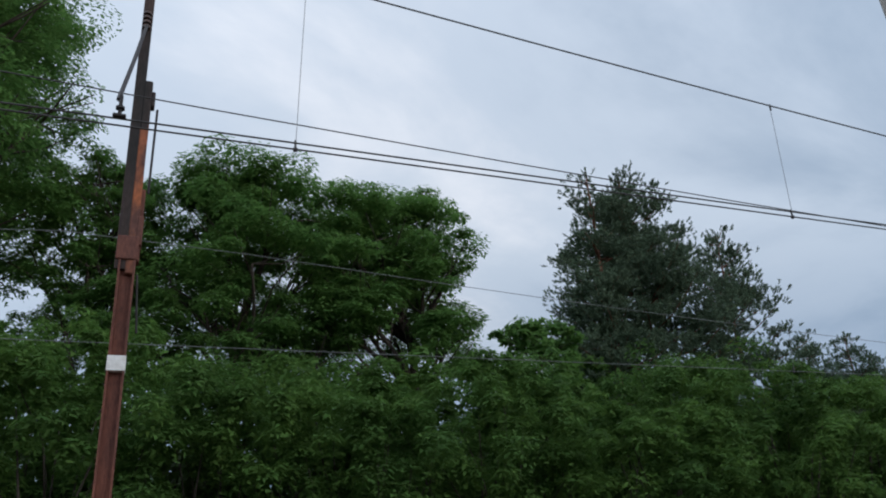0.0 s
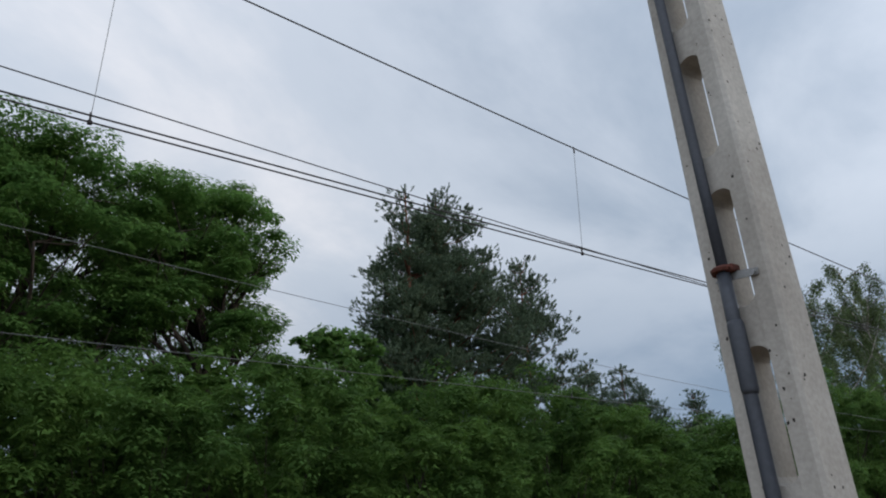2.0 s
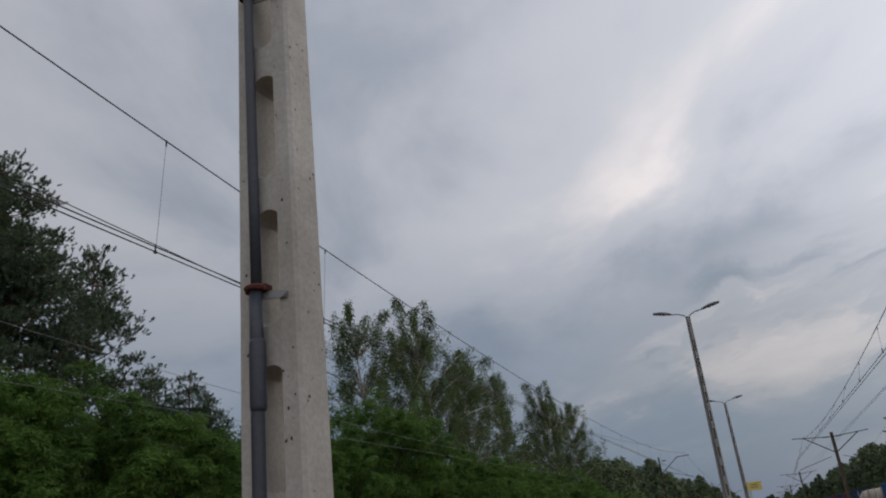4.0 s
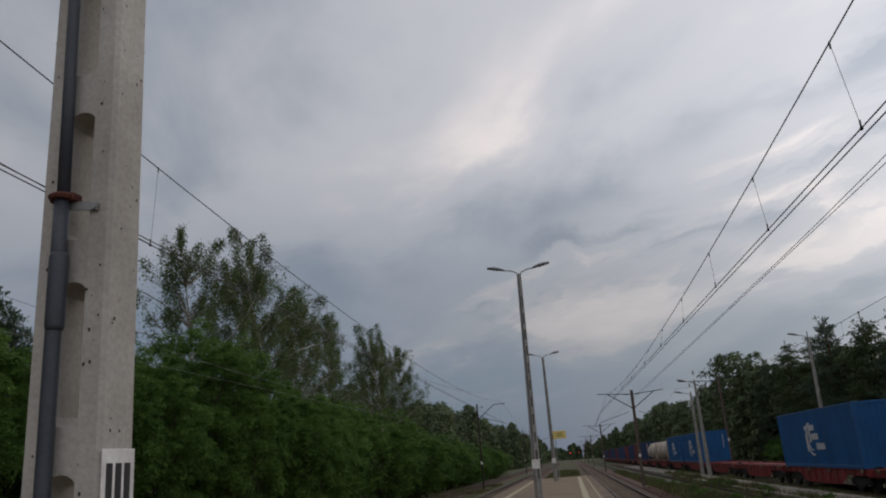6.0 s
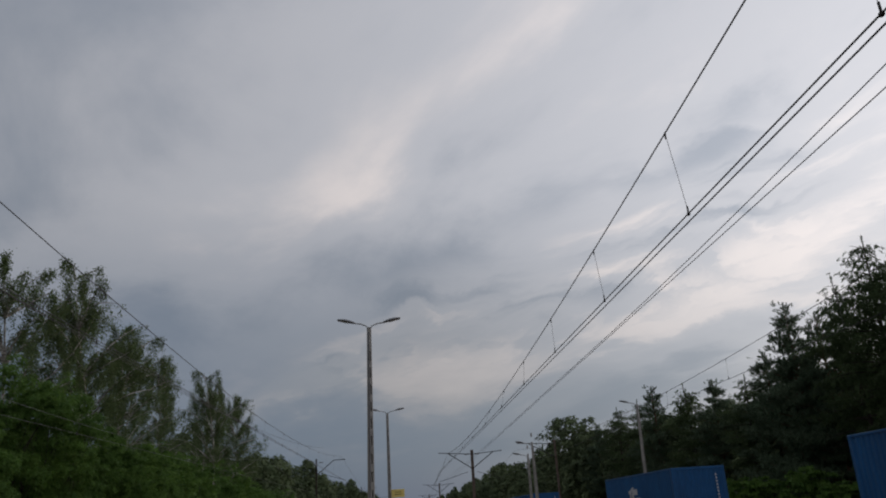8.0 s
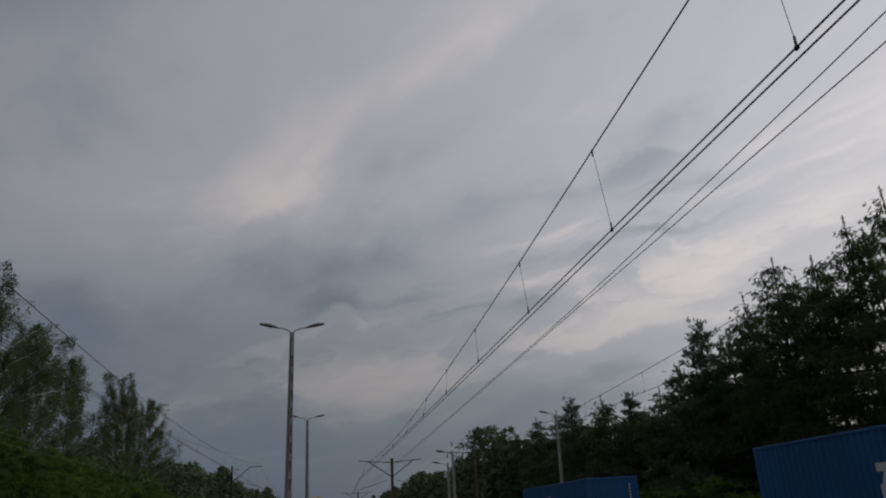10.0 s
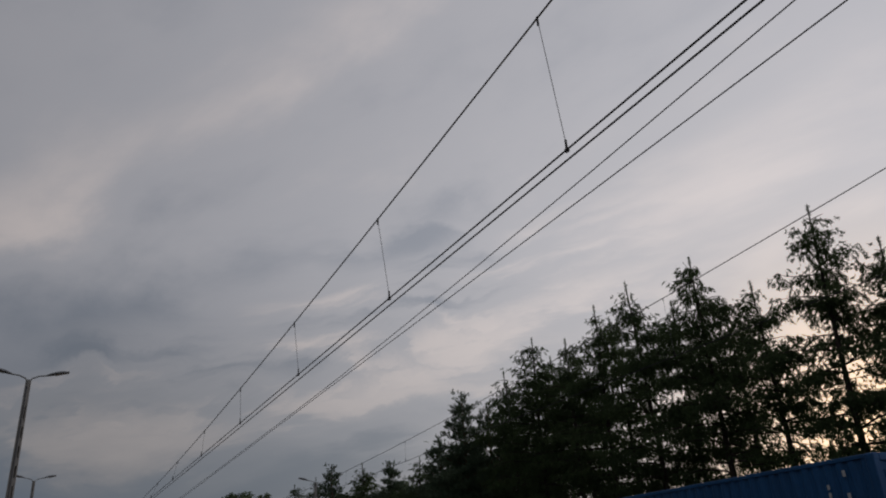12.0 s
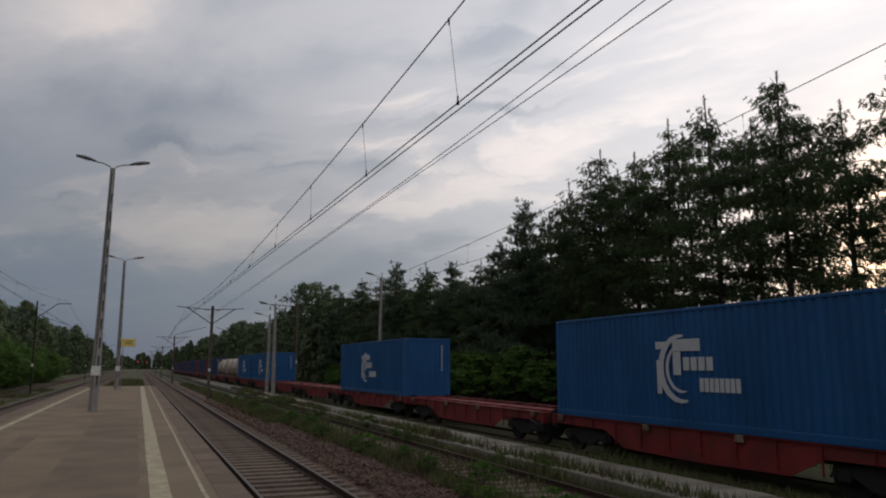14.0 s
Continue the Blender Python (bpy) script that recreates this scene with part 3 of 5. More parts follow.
def luminaire(s_shell, s_glass, x, y, z, side):
    """A long flat road lamp that points along x to one side."""
    n = 9
    length, half = 0.78, 0.15
    rows = []
    for i in range(n):
        t = i / (n - 1)
        w = half * (0.35 + 0.65 * math.sin(math.pi * min(1, 0.12 + 0.88 * t) * 0.93)) * (0.55 if i == 0 else 1)
        h = 0.10 * math.sin(math.pi * (0.14 + 0.8 * t)) + 0.015
        px = x + side * length * t
        pz = z + 0.20 * t
        rows.append([(px, y - w, pz), (px, y - w * 0.75, pz + h * 0.7), (px, y, pz + h), (px, y + w * 0.75, pz + h * 0.7), (px, y + w, pz), (px, y, pz - 0.012)])
    m = 6
    v = [p for r in rows for p in r]
    f = [(i * m + k, i * m + (k + 1) % m, (i + 1) * m + (k + 1) % m, (i + 1) * m + k) for i in range(n - 1) for k in range(m)]
    f += [tuple(range(m)), tuple(range(len(v) - m, len(v)))]
    s_shell.add(v, f)
    g = []
    for i in range(3, n):
        t = i / (n - 1)
        w = half * 0.72 * math.sin(math.pi * (0.2 + 0.65 * (i - 3) / (n - 4)))
        px, pz = x + side * length * t, z + 0.20 * t - 0.015
        g.append([(px, y - w, pz), (px, y, pz - 0.045), (px, y + w, pz)])
    v = [p for r in g for p in r]
    f = [(i * 3 + k, i * 3 + k + 1, (i + 1) * 3 + k + 1, (i + 1) * 3 + k) for i in range(len(g) - 1) for k in range(2)]
    s_glass.add(v, f)


def lamp_post(at, double, turn=0.0, label="", band=True, height=9.62, group="platform lamps"):
    post = thing("lamp_post", label or "grey concrete platform lamp post with two road lamps", "lamp post", at, group)
    part("post", pole_body(0.27, 0.16, 0.25, 0.15, height, 11, 0.95, 0.72, 0.44), M_CONCRETE_FAR, post, at=pose(0, 0, 0, 0, 0, 34))
    if band:
        b = Shape().box(-0.17, -0.155, 1.35, 0.17, -0.12, 1.72, 0.008)
        part("white_plate", b, M_WHITE, post, "white painted band with faint marks")
    cable = Shape().tube([(-0.03, -0.135, 0.3), (-0.03, -0.13, 3), (-0.025, -0.1, height - 0.2)], 0.022, 6)
    part("conduit", cable, M_CONDUIT, post)
    arms = Shape().tube([(0, 0, height - 0.7), (0, 0, height + 0.05)], 0.05, 8)
    lamps = [-1, 1] if double else [1]
    for sd in lamps:
        arms.tube([(0, 0, height - 0.1), (sd * 0.12, 0, height + 0.10), (sd * 0.35, 0, height + 0.20), (sd * 0.62, 0, height + 0.24)], 0.028, 7)
    part("bracket", arms, M_GALV, post)
    for sd in lamps:
        a, g = Shape(), Shape()
        luminaire(a, g, sd * 0.6, 0, height + 0.22, sd)
        lum = part("luminaire", a, M_LAMPGREY, post, smooth=True)
        part("diffuser", g, M_DIFFUSER, lum, smooth=True)
    return post


NEAR = (-1.669, 2.365)
BEHIND = (16.8, 8.9)


def near_post():
    """The post beside the camera, with its conduit, clamps, plate and pitted surface."""
    post = thing("lamp_post", "pitted pale concrete lamp post with arched holes and grey conduit", "lamp post", pose(*NEAR, 0, 0.4, 0.42, -3.8), "platform lamps")
    H = 9.45
    part("post", pole_body(0.304, 0.222, 0.190, 0.138, H, 13, 0.658, 0.63, 0.482, 0.42, 0.014), M_CONCRETE, post)

    def front(z):
        return -(0.190 + (0.138 - 0.190) * z / H) / 2
    zs = [0.1, 1.0, 2.0, 2.5, 2.68]
    lower = Shape().tube([(-0.028, front(z) - 0.032, z) for z in zs], 0.0255, 12)
    part("conduit", lower, M_CONDUIT, post, "dark grey plastic pipe", smooth=True)
    sleeve = Shape().tube([(-0.024, front(z) - 0.033, z) for z in (2.23, 2.245, 2.48, 2.495)], [0.027, 0.031, 0.031, 0.027], 12)
    part("conduit_sleeve", sleeve, M_CONDUIT, post, smooth=True)
    upper = Shape().tube([(-0.028 - 0.012 * (z - 2.68), front(z) - 0.027, z) for z in (2.68, 3.2, 3.7, 4.08)] + [(-0.045, front(z) - 0.027, z) for z in (4.7, 5.5, 7.0, 9.0)], 0.0215, 10)
    part("conduit", upper, M_CONDUIT, post, "thinner grey plastic pipe", smooth=True)
    for z in (2.694, 4.085, 5.45, 6.8):
        y = front(z)
        cx = -0.028 if z < 3 else -0.045
        c = Shape()
        c.tube([(cx + 0.036 * math.cos(a), y - 0.03 + 0.036 * math.sin(a), z) for a in np.linspace(0, math.tau, 14)], 0.011, 6)
        c.box(cx - 0.047, y - 0.04, z - 0.014, cx + 0.048, y + 0.01, z + 0.014, 0.004)
        clamp = part("clamp", c, M_RUSTCLAMP, post, "rusty red steel pipe clamp")
        t = Shape().prism([(-0.085, z - 0.03), (0.095, z - 0.055), (0.100, z - 0.03), (0.015, z - 0.012), (-0.08, z - 0.022)], "y", y - 0.012, y - 0.004)
        t.tube([(0.08, y - 0.02, z - 0.042), (0.08, y, z - 0.042)], 0.012, 8)
        part("bracket", t, M_GALV, clamp, "dull steel strap")
    # plate on the side towards the middle of the platform
    xs = 0.152 - 0.5 * (0.304 - 0.222) * 1.5 / H
    plate = Shape().box(xs + 0.004, -0.087, 1.25, xs + 0.008, 0.080, 1.84, 0.001)
    plate = part("number_plate", plate, M_WHITE, post, "white painted number plate with black stencilling")
    ink = Shape()
    for z0, z1 in ((1.675, 1.795),):
        for i in range(3):
            ink.box(xs + 0.008, -0.066 + i * 0.046, z0, xs + 0.010, -0.066 + i * 0.046 + 0.030, z1)
    part("stencil_bars", ink, M_BLACKPAINT, plate)
    cu = bpy.data.curves.new("stencil", "FONT")
    cu.body, cu.size, cu.extrude, cu.align_x = "7/10", 0.135, 0.001, "CENTER"
    tmp = bpy.data.objects.new("stencil", cu)
    scene.collection.objects.link(tmp)
    bpy.context.view_layer.update()
    me = bpy.data.meshes.new_from_object(tmp.evaluated_get(bpy.context.evaluated_depsgraph_get()))
    bpy.data.objects.remove(tmp)
    me.materials.clear()
    me.materials.append(M_BLACKPAINT)
    num = part("stencil_number", me, M_BLACKPAINT, plate)
    num.matrix_basis = Matrix.Translation((xs + 0.010, -0.003, 1.505)) @ Matrix(((0, 0, 1, 0), (0.58, 0, 0, 0), (0, 1, 0, 0), (0, 0, 0, 1)))
    # pores and chips in the concrete
    rng = random.Random(5)
    pits = Shape()
    for i in range(120):
        z = rng.uniform(1.2, 4.8)
        w, d = 0.304 - 0.082 * z / H, 0.190 - 0.052 * z / H
        r = rng.choice([0.002, 0.0025, 0.003, 0.004, 0.006])
        n = 7
        if rng.random() < 0.55:
            x = rng.choice([rng.uniform(-0.46, -0.22), rng.uniform(0.22, 0.42), rng.uniform(0.22, 0.42)]) * w
            ring = [(x + r * math.cos(k * math.tau / n) * rng.uniform(.7, 1.2), -d / 2 - 0.0012, z + r * math.sin(k * math.tau / n) * rng.uniform(.7, 1.6)) for k in range(n)]
        else:
            y = rng.uniform(-0.40, 0.42) * d
            ring = [(w / 2 + 0.0012, y + r * math.cos(k * math.tau / n) * rng.uniform(.7, 1.2), z + r * math.sin(k * math.tau / n) * rng.uniform(.7, 1.6)) for k in range(n)]
        pits.add(ring, [tuple(range(n))])
    tagged(part("pores", pits, M_PITS, post), kind="stuff")
    part("bracket", Shape().tube([(0, 0, H - 0.7), (0, 0, H + 0.1)], 0.05, 8).tube([(-0.6, 0, H + 0.24), (0, 0, H), (0.6, 0, H + 0.24)], 0.028, 7), M_GALV, post)
    for sd in (-1, 1):
        a, g = Shape(), Shape()
        luminaire(a, g, sd * 0.6, 0, H + 0.22, sd)
        lum = part("luminaire", a, M_LAMPGREY, post, smooth=True)
        part("diffuser", g, M_DIFFUSER, lum, smooth=True)


near_post()
first = lamp_post(pose(-1.56, 32.9, 0, 0.2, 0.85, 0), True)
copy_thing(first, pose(-1.46, 62.5, 0, 0, 0.15, 6))
single = lamp_post(pose(10.42, 64.5, -0.5, 0, 0.2, 185), False, label="grey concrete lamp post with one road lamp on the low platform",
                   height=7.1, group="siding lamps", band=False)
copy_thing(single, pose(10.97, 71.5, -0.95, 0, -0.6, 180))
lamp_post(pose(18.1, 60.0, -0.78, 0, -1.0, 180), False, label="grey concrete lamp post with one road lamp behind the train",
                   height=9.65, group="lamps behind the train", band=False)
lamp_post(pose(BEHIND[0], BEHIND[1], -0.78, 0, -1.0, 170), False, label="grey lamp post with one road lamp before the larches",
          height=7.75, group="lamps behind the train", band=False)


# ---- overhead line ----
EYE = 1.7


def wire(name, path, radius, mat, parent=None):
    s = Shape().tube(path, radius, 5)
    return part(name, s, mat, parent)


def catenary(label, x, contact, mid, low_y, coef, twin, pale, drops, y0=-64.0, y1=300.0, span=60.0, rad=0.0085, bend=(0.0, 0.0), slant=0.08):
    """One overhead line along y: contact wires, a sagging carrier and droppers. Heights over the eye.
    bend: how far the contact wires are drawn aside at the two ends of a span. slant: how far a dropper's top is ahead of its foot."""
    line = thing("overhead_line", label, "overhead wire", group="overhead lines")

    def carrier(y):
        q = (y - low_y + span / 2) % span - span / 2
        return EYE + mid + coef * q * q

    def aside(y):
        q = ((y - low_y) / span + 0.5) % 2
        q = q if q < 1 else 2 - q
        return bend[0] + (bend[1] - bend[0]) * q
    for dx in ((-0.05, 0.05) if twin else (0.0,)):
        wire("contact_wire", [(x + dx + aside(y), y, EYE + contact) for y in np.arange(low_y - 1.5 * span, y1, span / 4)], rad, pale or M_WIRE, line)
    wire("carrier_wire", [(x, y, carrier(y)) for y in np.arange(y0, y1, 2.5)], rad * 1.05, pale or M_WIRE, line)
    for y in drops:
        top, bot, xb = carrier(y + slant), EYE + contact, x + aside(y)
        d = wire("dropper", [(x, y + slant, top), (xb - 0.045, y, bot)], 0.0032, M_WIRE_PALE, line)
        c = Shape().box(xb - 0.065, y - 0.02, bot - 0.022, xb - 0.035, y + 0.02, bot + 0.015, 0.006).tube([(xb - 0.05, y, bot), (xb - 0.05, y, bot + 0.09)], 0.010, 6)
        part("clip", c, M_DARKSTEEL, d)
        part("clip", Shape().tube([(x, y + slant, top - 0.07), (x, y + slant, top + 0.015)], 0.010, 6), M_DARKSTEEL, d)
    return line


DROPS_R = [4.15, 7.71, 11.31, 15.2, 19.2, 23.5, 28, 33, 38, 43, 48, 53, 64, 70, 76, 82, 88]
DROPS_L = [0.75, 6.40, 10.2, 14.9, 18.8, 23, 28, 33, 38, 43, 48, 53, 58, 64, 70]
catenary("twin copper contact wires with a sagging carrier over the track", 3.05, 2.98, 3.43, 29, 0.00099, True, None, DROPS_R, bend=(0.38, -0.65), slant=-0.18)
catenary("twin copper contact wires with a carrier beside the bushes", -5.9, 3.56, 4.14, 35.5, 0.00108, True, None, DROPS_L, span=72.0)
catenary("thin pale wires over the track before the bushes", -10.7, 3.2, 3.52, 30, 0.00132, False, M_WIRE_PALE, [11.0, 18, 26, 34], rad=0.005, span=62.0)
catenary("thin wires over the freight train's track", 11.6, 3.95, 4.46, 42, 0.00091, False, None, [12, 19, 26.65, 33.4, 40, 47], rad=0.009, span=84.0)
pair = thing("overhead_line", "thin second wires running close beside the copper line", "overhead wire", group="overhead lines")
wire("contact_wire", [(4.2, y, EYE + 3.2) for y in np.arange(-60, 300, 15)], 0.006, M_WIRE, pair)
wire("carrier_wire", [(4.2, y, EYE + 3.24 + 0.0015 * max(0.0, 15 - y) ** 2 + 0.00008 * max(0.0, y - 15) ** 2) for y in np.arange(-30, 110, 2.5)], 0.006, M_WIRE, pair)
aux = thing("overhead_wire", "thin grey auxiliary wire beside the contact wires", "overhead wire", group="overhead lines")
wire("wire", [(-6.3, y, EYE + 3.70 + 0.0010 * (y - 19.5) ** 2) for y in np.arange(-24, 62, 3)], 0.0065, M_WIRE, aux)


def line_mast(at, reach, label, wires_z, far_arm=0.0, slim=False):
    """A slim steel mast with a tie, a sloping strut and a steady arm on each side that it serves."""
    mast = thing("line_mast", label, "catenary mast", at, "catenary masts")
    m = Shape()
    h, e = (0.06, 0.045) if slim else (0.10, 0.075)
    m.box(-h, -0.095, 0, -e, 0.095, 7.9).box(e, -0.095, 0, h, 0.095, 7.9).box(-e, -0.012, 0, e, 0.012, 7.9)
    part("column", m, M_SOOT if slim else M_MAST_FAR, mast)
    part("number_plate", Shape().box(-0.08, -0.112, 2.4, 0.08, -0.098, 2.65, 0.004), M_WHITE, mast, "small white plate")
    for r in (reach, far_arm):
        if not r:
            continue
        a = Shape().tube([(0, 0, 6.45), (r * 0.6, 0, 7.72), (r, 0, 7.75)], 0.035, 6) if slim else Shape().tube([(0, 0, 7.55), (r, 0, 7.75)], 0.03, 6).tube([(0, 0, 6.35), (r * 0.72, 0, 7.7)], 0.035, 6)
        arm = part("cantilever", a, M_DARKSTEEL, mast)
        k = Shape()
        for j in range(4):
            k.tube([(r * (0.1 + 0.035 * j), 0, 7.56 + 0.02 * r * 0), (r * (0.12 + 0.035 * j), 0, 7.57)], 0.06, 8)
        part("insulator", k, M_INSUL, arm)
        part("steady_arm", Shape().tube([(r * 0.15, 0, wires_z + 0.7), (r, 0, wires_z)], 0.018, 6), M_DARKSTEEL, arm)
    return mast


def left_mast():
    """The mast across the near track: rusty column, two added channels, tension box, white band and steady arm."""
    B = -0.78
    mast = thing("line_mast", "rusty red-brown steel catenary mast with a white painted band", "catenary mast", pose(-8.5, -0.57, B, 0, 0, 0), "catenary masts")

    def z(el):
        return 2.493 + 9.03 * math.tan(radians(el))
    c = Shape()
    c.box(-0.09, -0.085, 0, 0.09, -0.065, z(21.5)).box(-0.09, 0.065, 0, 0.09, 0.085, z(21.5)).box(-0.012, -0.065, 0, 0.012, 0.065, z(21.5))
    part("column", c, M_RUST, mast)
    part("white_band", Shape().box(-0.095, -0.09, z(13.7), 0.095, 0.09, z(14.65), 0.004), M_WHITE, mast, "white painted band")
    part("channel", Shape().box(-0.07, -0.10, z(20.2), 0.07, -0.01, z(46)).box(0.05, -0.125, z(20.2), 0.075, -0.09, z(46)), M_SOOT, mast, "sooty brown steel channel")
    part("channel", Shape().box(0.0, -0.015, z(19.9), 0.08, 0.075, z(30.0), 0.01), M_RUST_ORANGE, mast, "orange rusted steel channel")
    part("channel", Shape().box(-0.06, 0.055, z(20.8), 0.03, 0.115, z(25.6), 0.008), M_RUST, mast, "brown tension box")
    part("collar", Shape().box(-0.10, -0.12, 5.92, 0.10, 0.10, 6.2, 0.01).box(-0.09, 0.06, 6.1, 0.09, 0.125, 6.45, 0.012), M_RUST, mast)
    part("bracket", Shape().box(-0.07, -0.02, z(29.4), 0.085, 0.075, z(32.6), 0.015).box(-0.05, 0.07, z(31.0), 0.06, 0.115, z(32.0), 0.012), M_SOOT, mast)
    part("rod", Shape().tube([(0, 0.14, z(25.4)), (0, 0.15, z(31))], 0.014, 6), M_DARKSTEEL, mast)
    part("rod", Shape().tube([(0.02, 0.16, z(16.2)), (0.02, 0.11, z(20))], 0.012, 6), M_DARKSTEEL, mast)
    wz = 1.7 + 3.58 - B
    arm = Shape().tube([(0.1, -0.07, 9.06), (1.4, -0.09, 7.6), (2.65, -0.12, wz + 0.16)], [0.021, 0.02, 0.018], 8)
    steady = part("steady_arm", arm, M_DARKSTEEL, mast, "dark steel tube")
    k = Shape()
    for j in range(4):
        k.tube([(0.10, -0.07, 9.02 + 0.07 * j), (0.10, -0.07, 9.05 + 0.07 * j)], 0.05, 8)
    part("insulator", k, M_INSUL, steady)
    e = Shape().box(2.62, -0.15, wz - 0.012, 2.68, -0.05, wz + 0.018, 0.008)
    e.tube([(2.65, -0.1, wz), (2.65, -0.1, wz + 0.2)], 0.016, 8).tube([(2.65, -0.1, wz + 0.07), (2.65, -0.1, wz + 0.09)], 0.036, 8)
    part("wire_holder", e, M_DARKSTEEL, steady)


left_mast()
m = line_mast(pose(4.78, 58.5, -0.75, 0, 0.6, 0), -2.5, "rusty steel mast with two cantilever arms between two tracks", 5.4, 2.25)
m.scale = (1, 1, 0.87)
for y in (118, 178, 238, 298):
    copy_thing(m, pose(4.62, y, -0.75))
m = line_mast(pose(-8.5, 74.5, -0.78), 2.7, "slim dark steel catenary mast beside the bushes", 5.9, slim=True)
m.scale = (1, 1, 1.025)
for y in (146, 218):
    copy_thing(m, pose(-8.5, y, -0.78))


tall = line_mast(pose(15.6, 82, -0.78), -4.0, "tall slim steel mast behind the freight train", 5.9)
tall.scale = (1, 1, 1.17)
copy_thing(tall, pose(15.6, -2, -0.78))


def station_sign():
    sign = thing("platform_sign", "yellow enamel platform sign on a short bracket", "sign", pose(-0.80, 62.2, 0))
    part("board", Shape().box(-0.5, -0.02, 3.16, 0.5, 0.02, 3.76, 0.01), M_SIGN_YELLOW, sign)
    bars = Shape()
    for i in range(2):
        bars.box(-0.26, -0.026, 3.36 + i * 0.17, 0.24, -0.021, 3.405 + i * 0.17)
    part("lettering_bars", bars, M_BLACKPAINT, sign)
    part("post", Shape().tube([(-0.36, 0.04, 0), (-0.36, 0.04, 3.7)], 0.03, 8), M_GALV, sign)


station_sign()


def signal(x, y, z):
    sig = thing("railway_signal", "distant railway signal post showing a red light", "signal", pose(x, y, GROUND_Z), "signals")
    part("post", Shape().tube([(0, 0, 0), (0, 0, z + 0.5)], 0.07, 8), M_MAST_FAR, sig)
    head = part("signal_head", Shape().box(-0.2, -0.12, z - 0.4, 0.2, 0.08, z + 0.5, 0.04), M_DARKSTEEL, sig)
    part("lens", Shape().tube([(0, -0.20, z), (0, -0.11, z)], 0.15, 12), M_SIGNAL, head, "glowing red lens")


signal(-0.4, 340, 4.3)
signal(4.75, 520, 5.2)


# ---- freight train ----
DECK, RAIL_T = 0.30, -0.72


def corrugated(y0, y1, z0, z1, x, out, pitch=0.24, depth=0.03, along="y"):
    """A trapezoid-ribbed steel sheet, standing, facing out (+1 or -1) along the other axis."""
    n = max(2, int(round((y1 - y0) / pitch)))
    step = (y1 - y0) / n
    line = []
    for i in range(n):
        a = y0 + i * step
        line += [(a, 0), (a + step * 0.32, 0), (a + step * 0.5, -depth), (a + step * 0.82, -depth)]
    line.append((y1, 0))
    v, s = [], Shape()
    for a, d in line:
        for z in (z0, z1):
            v.append((x + out * d, a, z) if along == "y" else (a, x + out * d, z))
    f = [(2 * i, 2 * i + 2, 2 * i + 3, 2 * i + 1) for i in range(len(line) - 1)]
    return s.add(v, f)


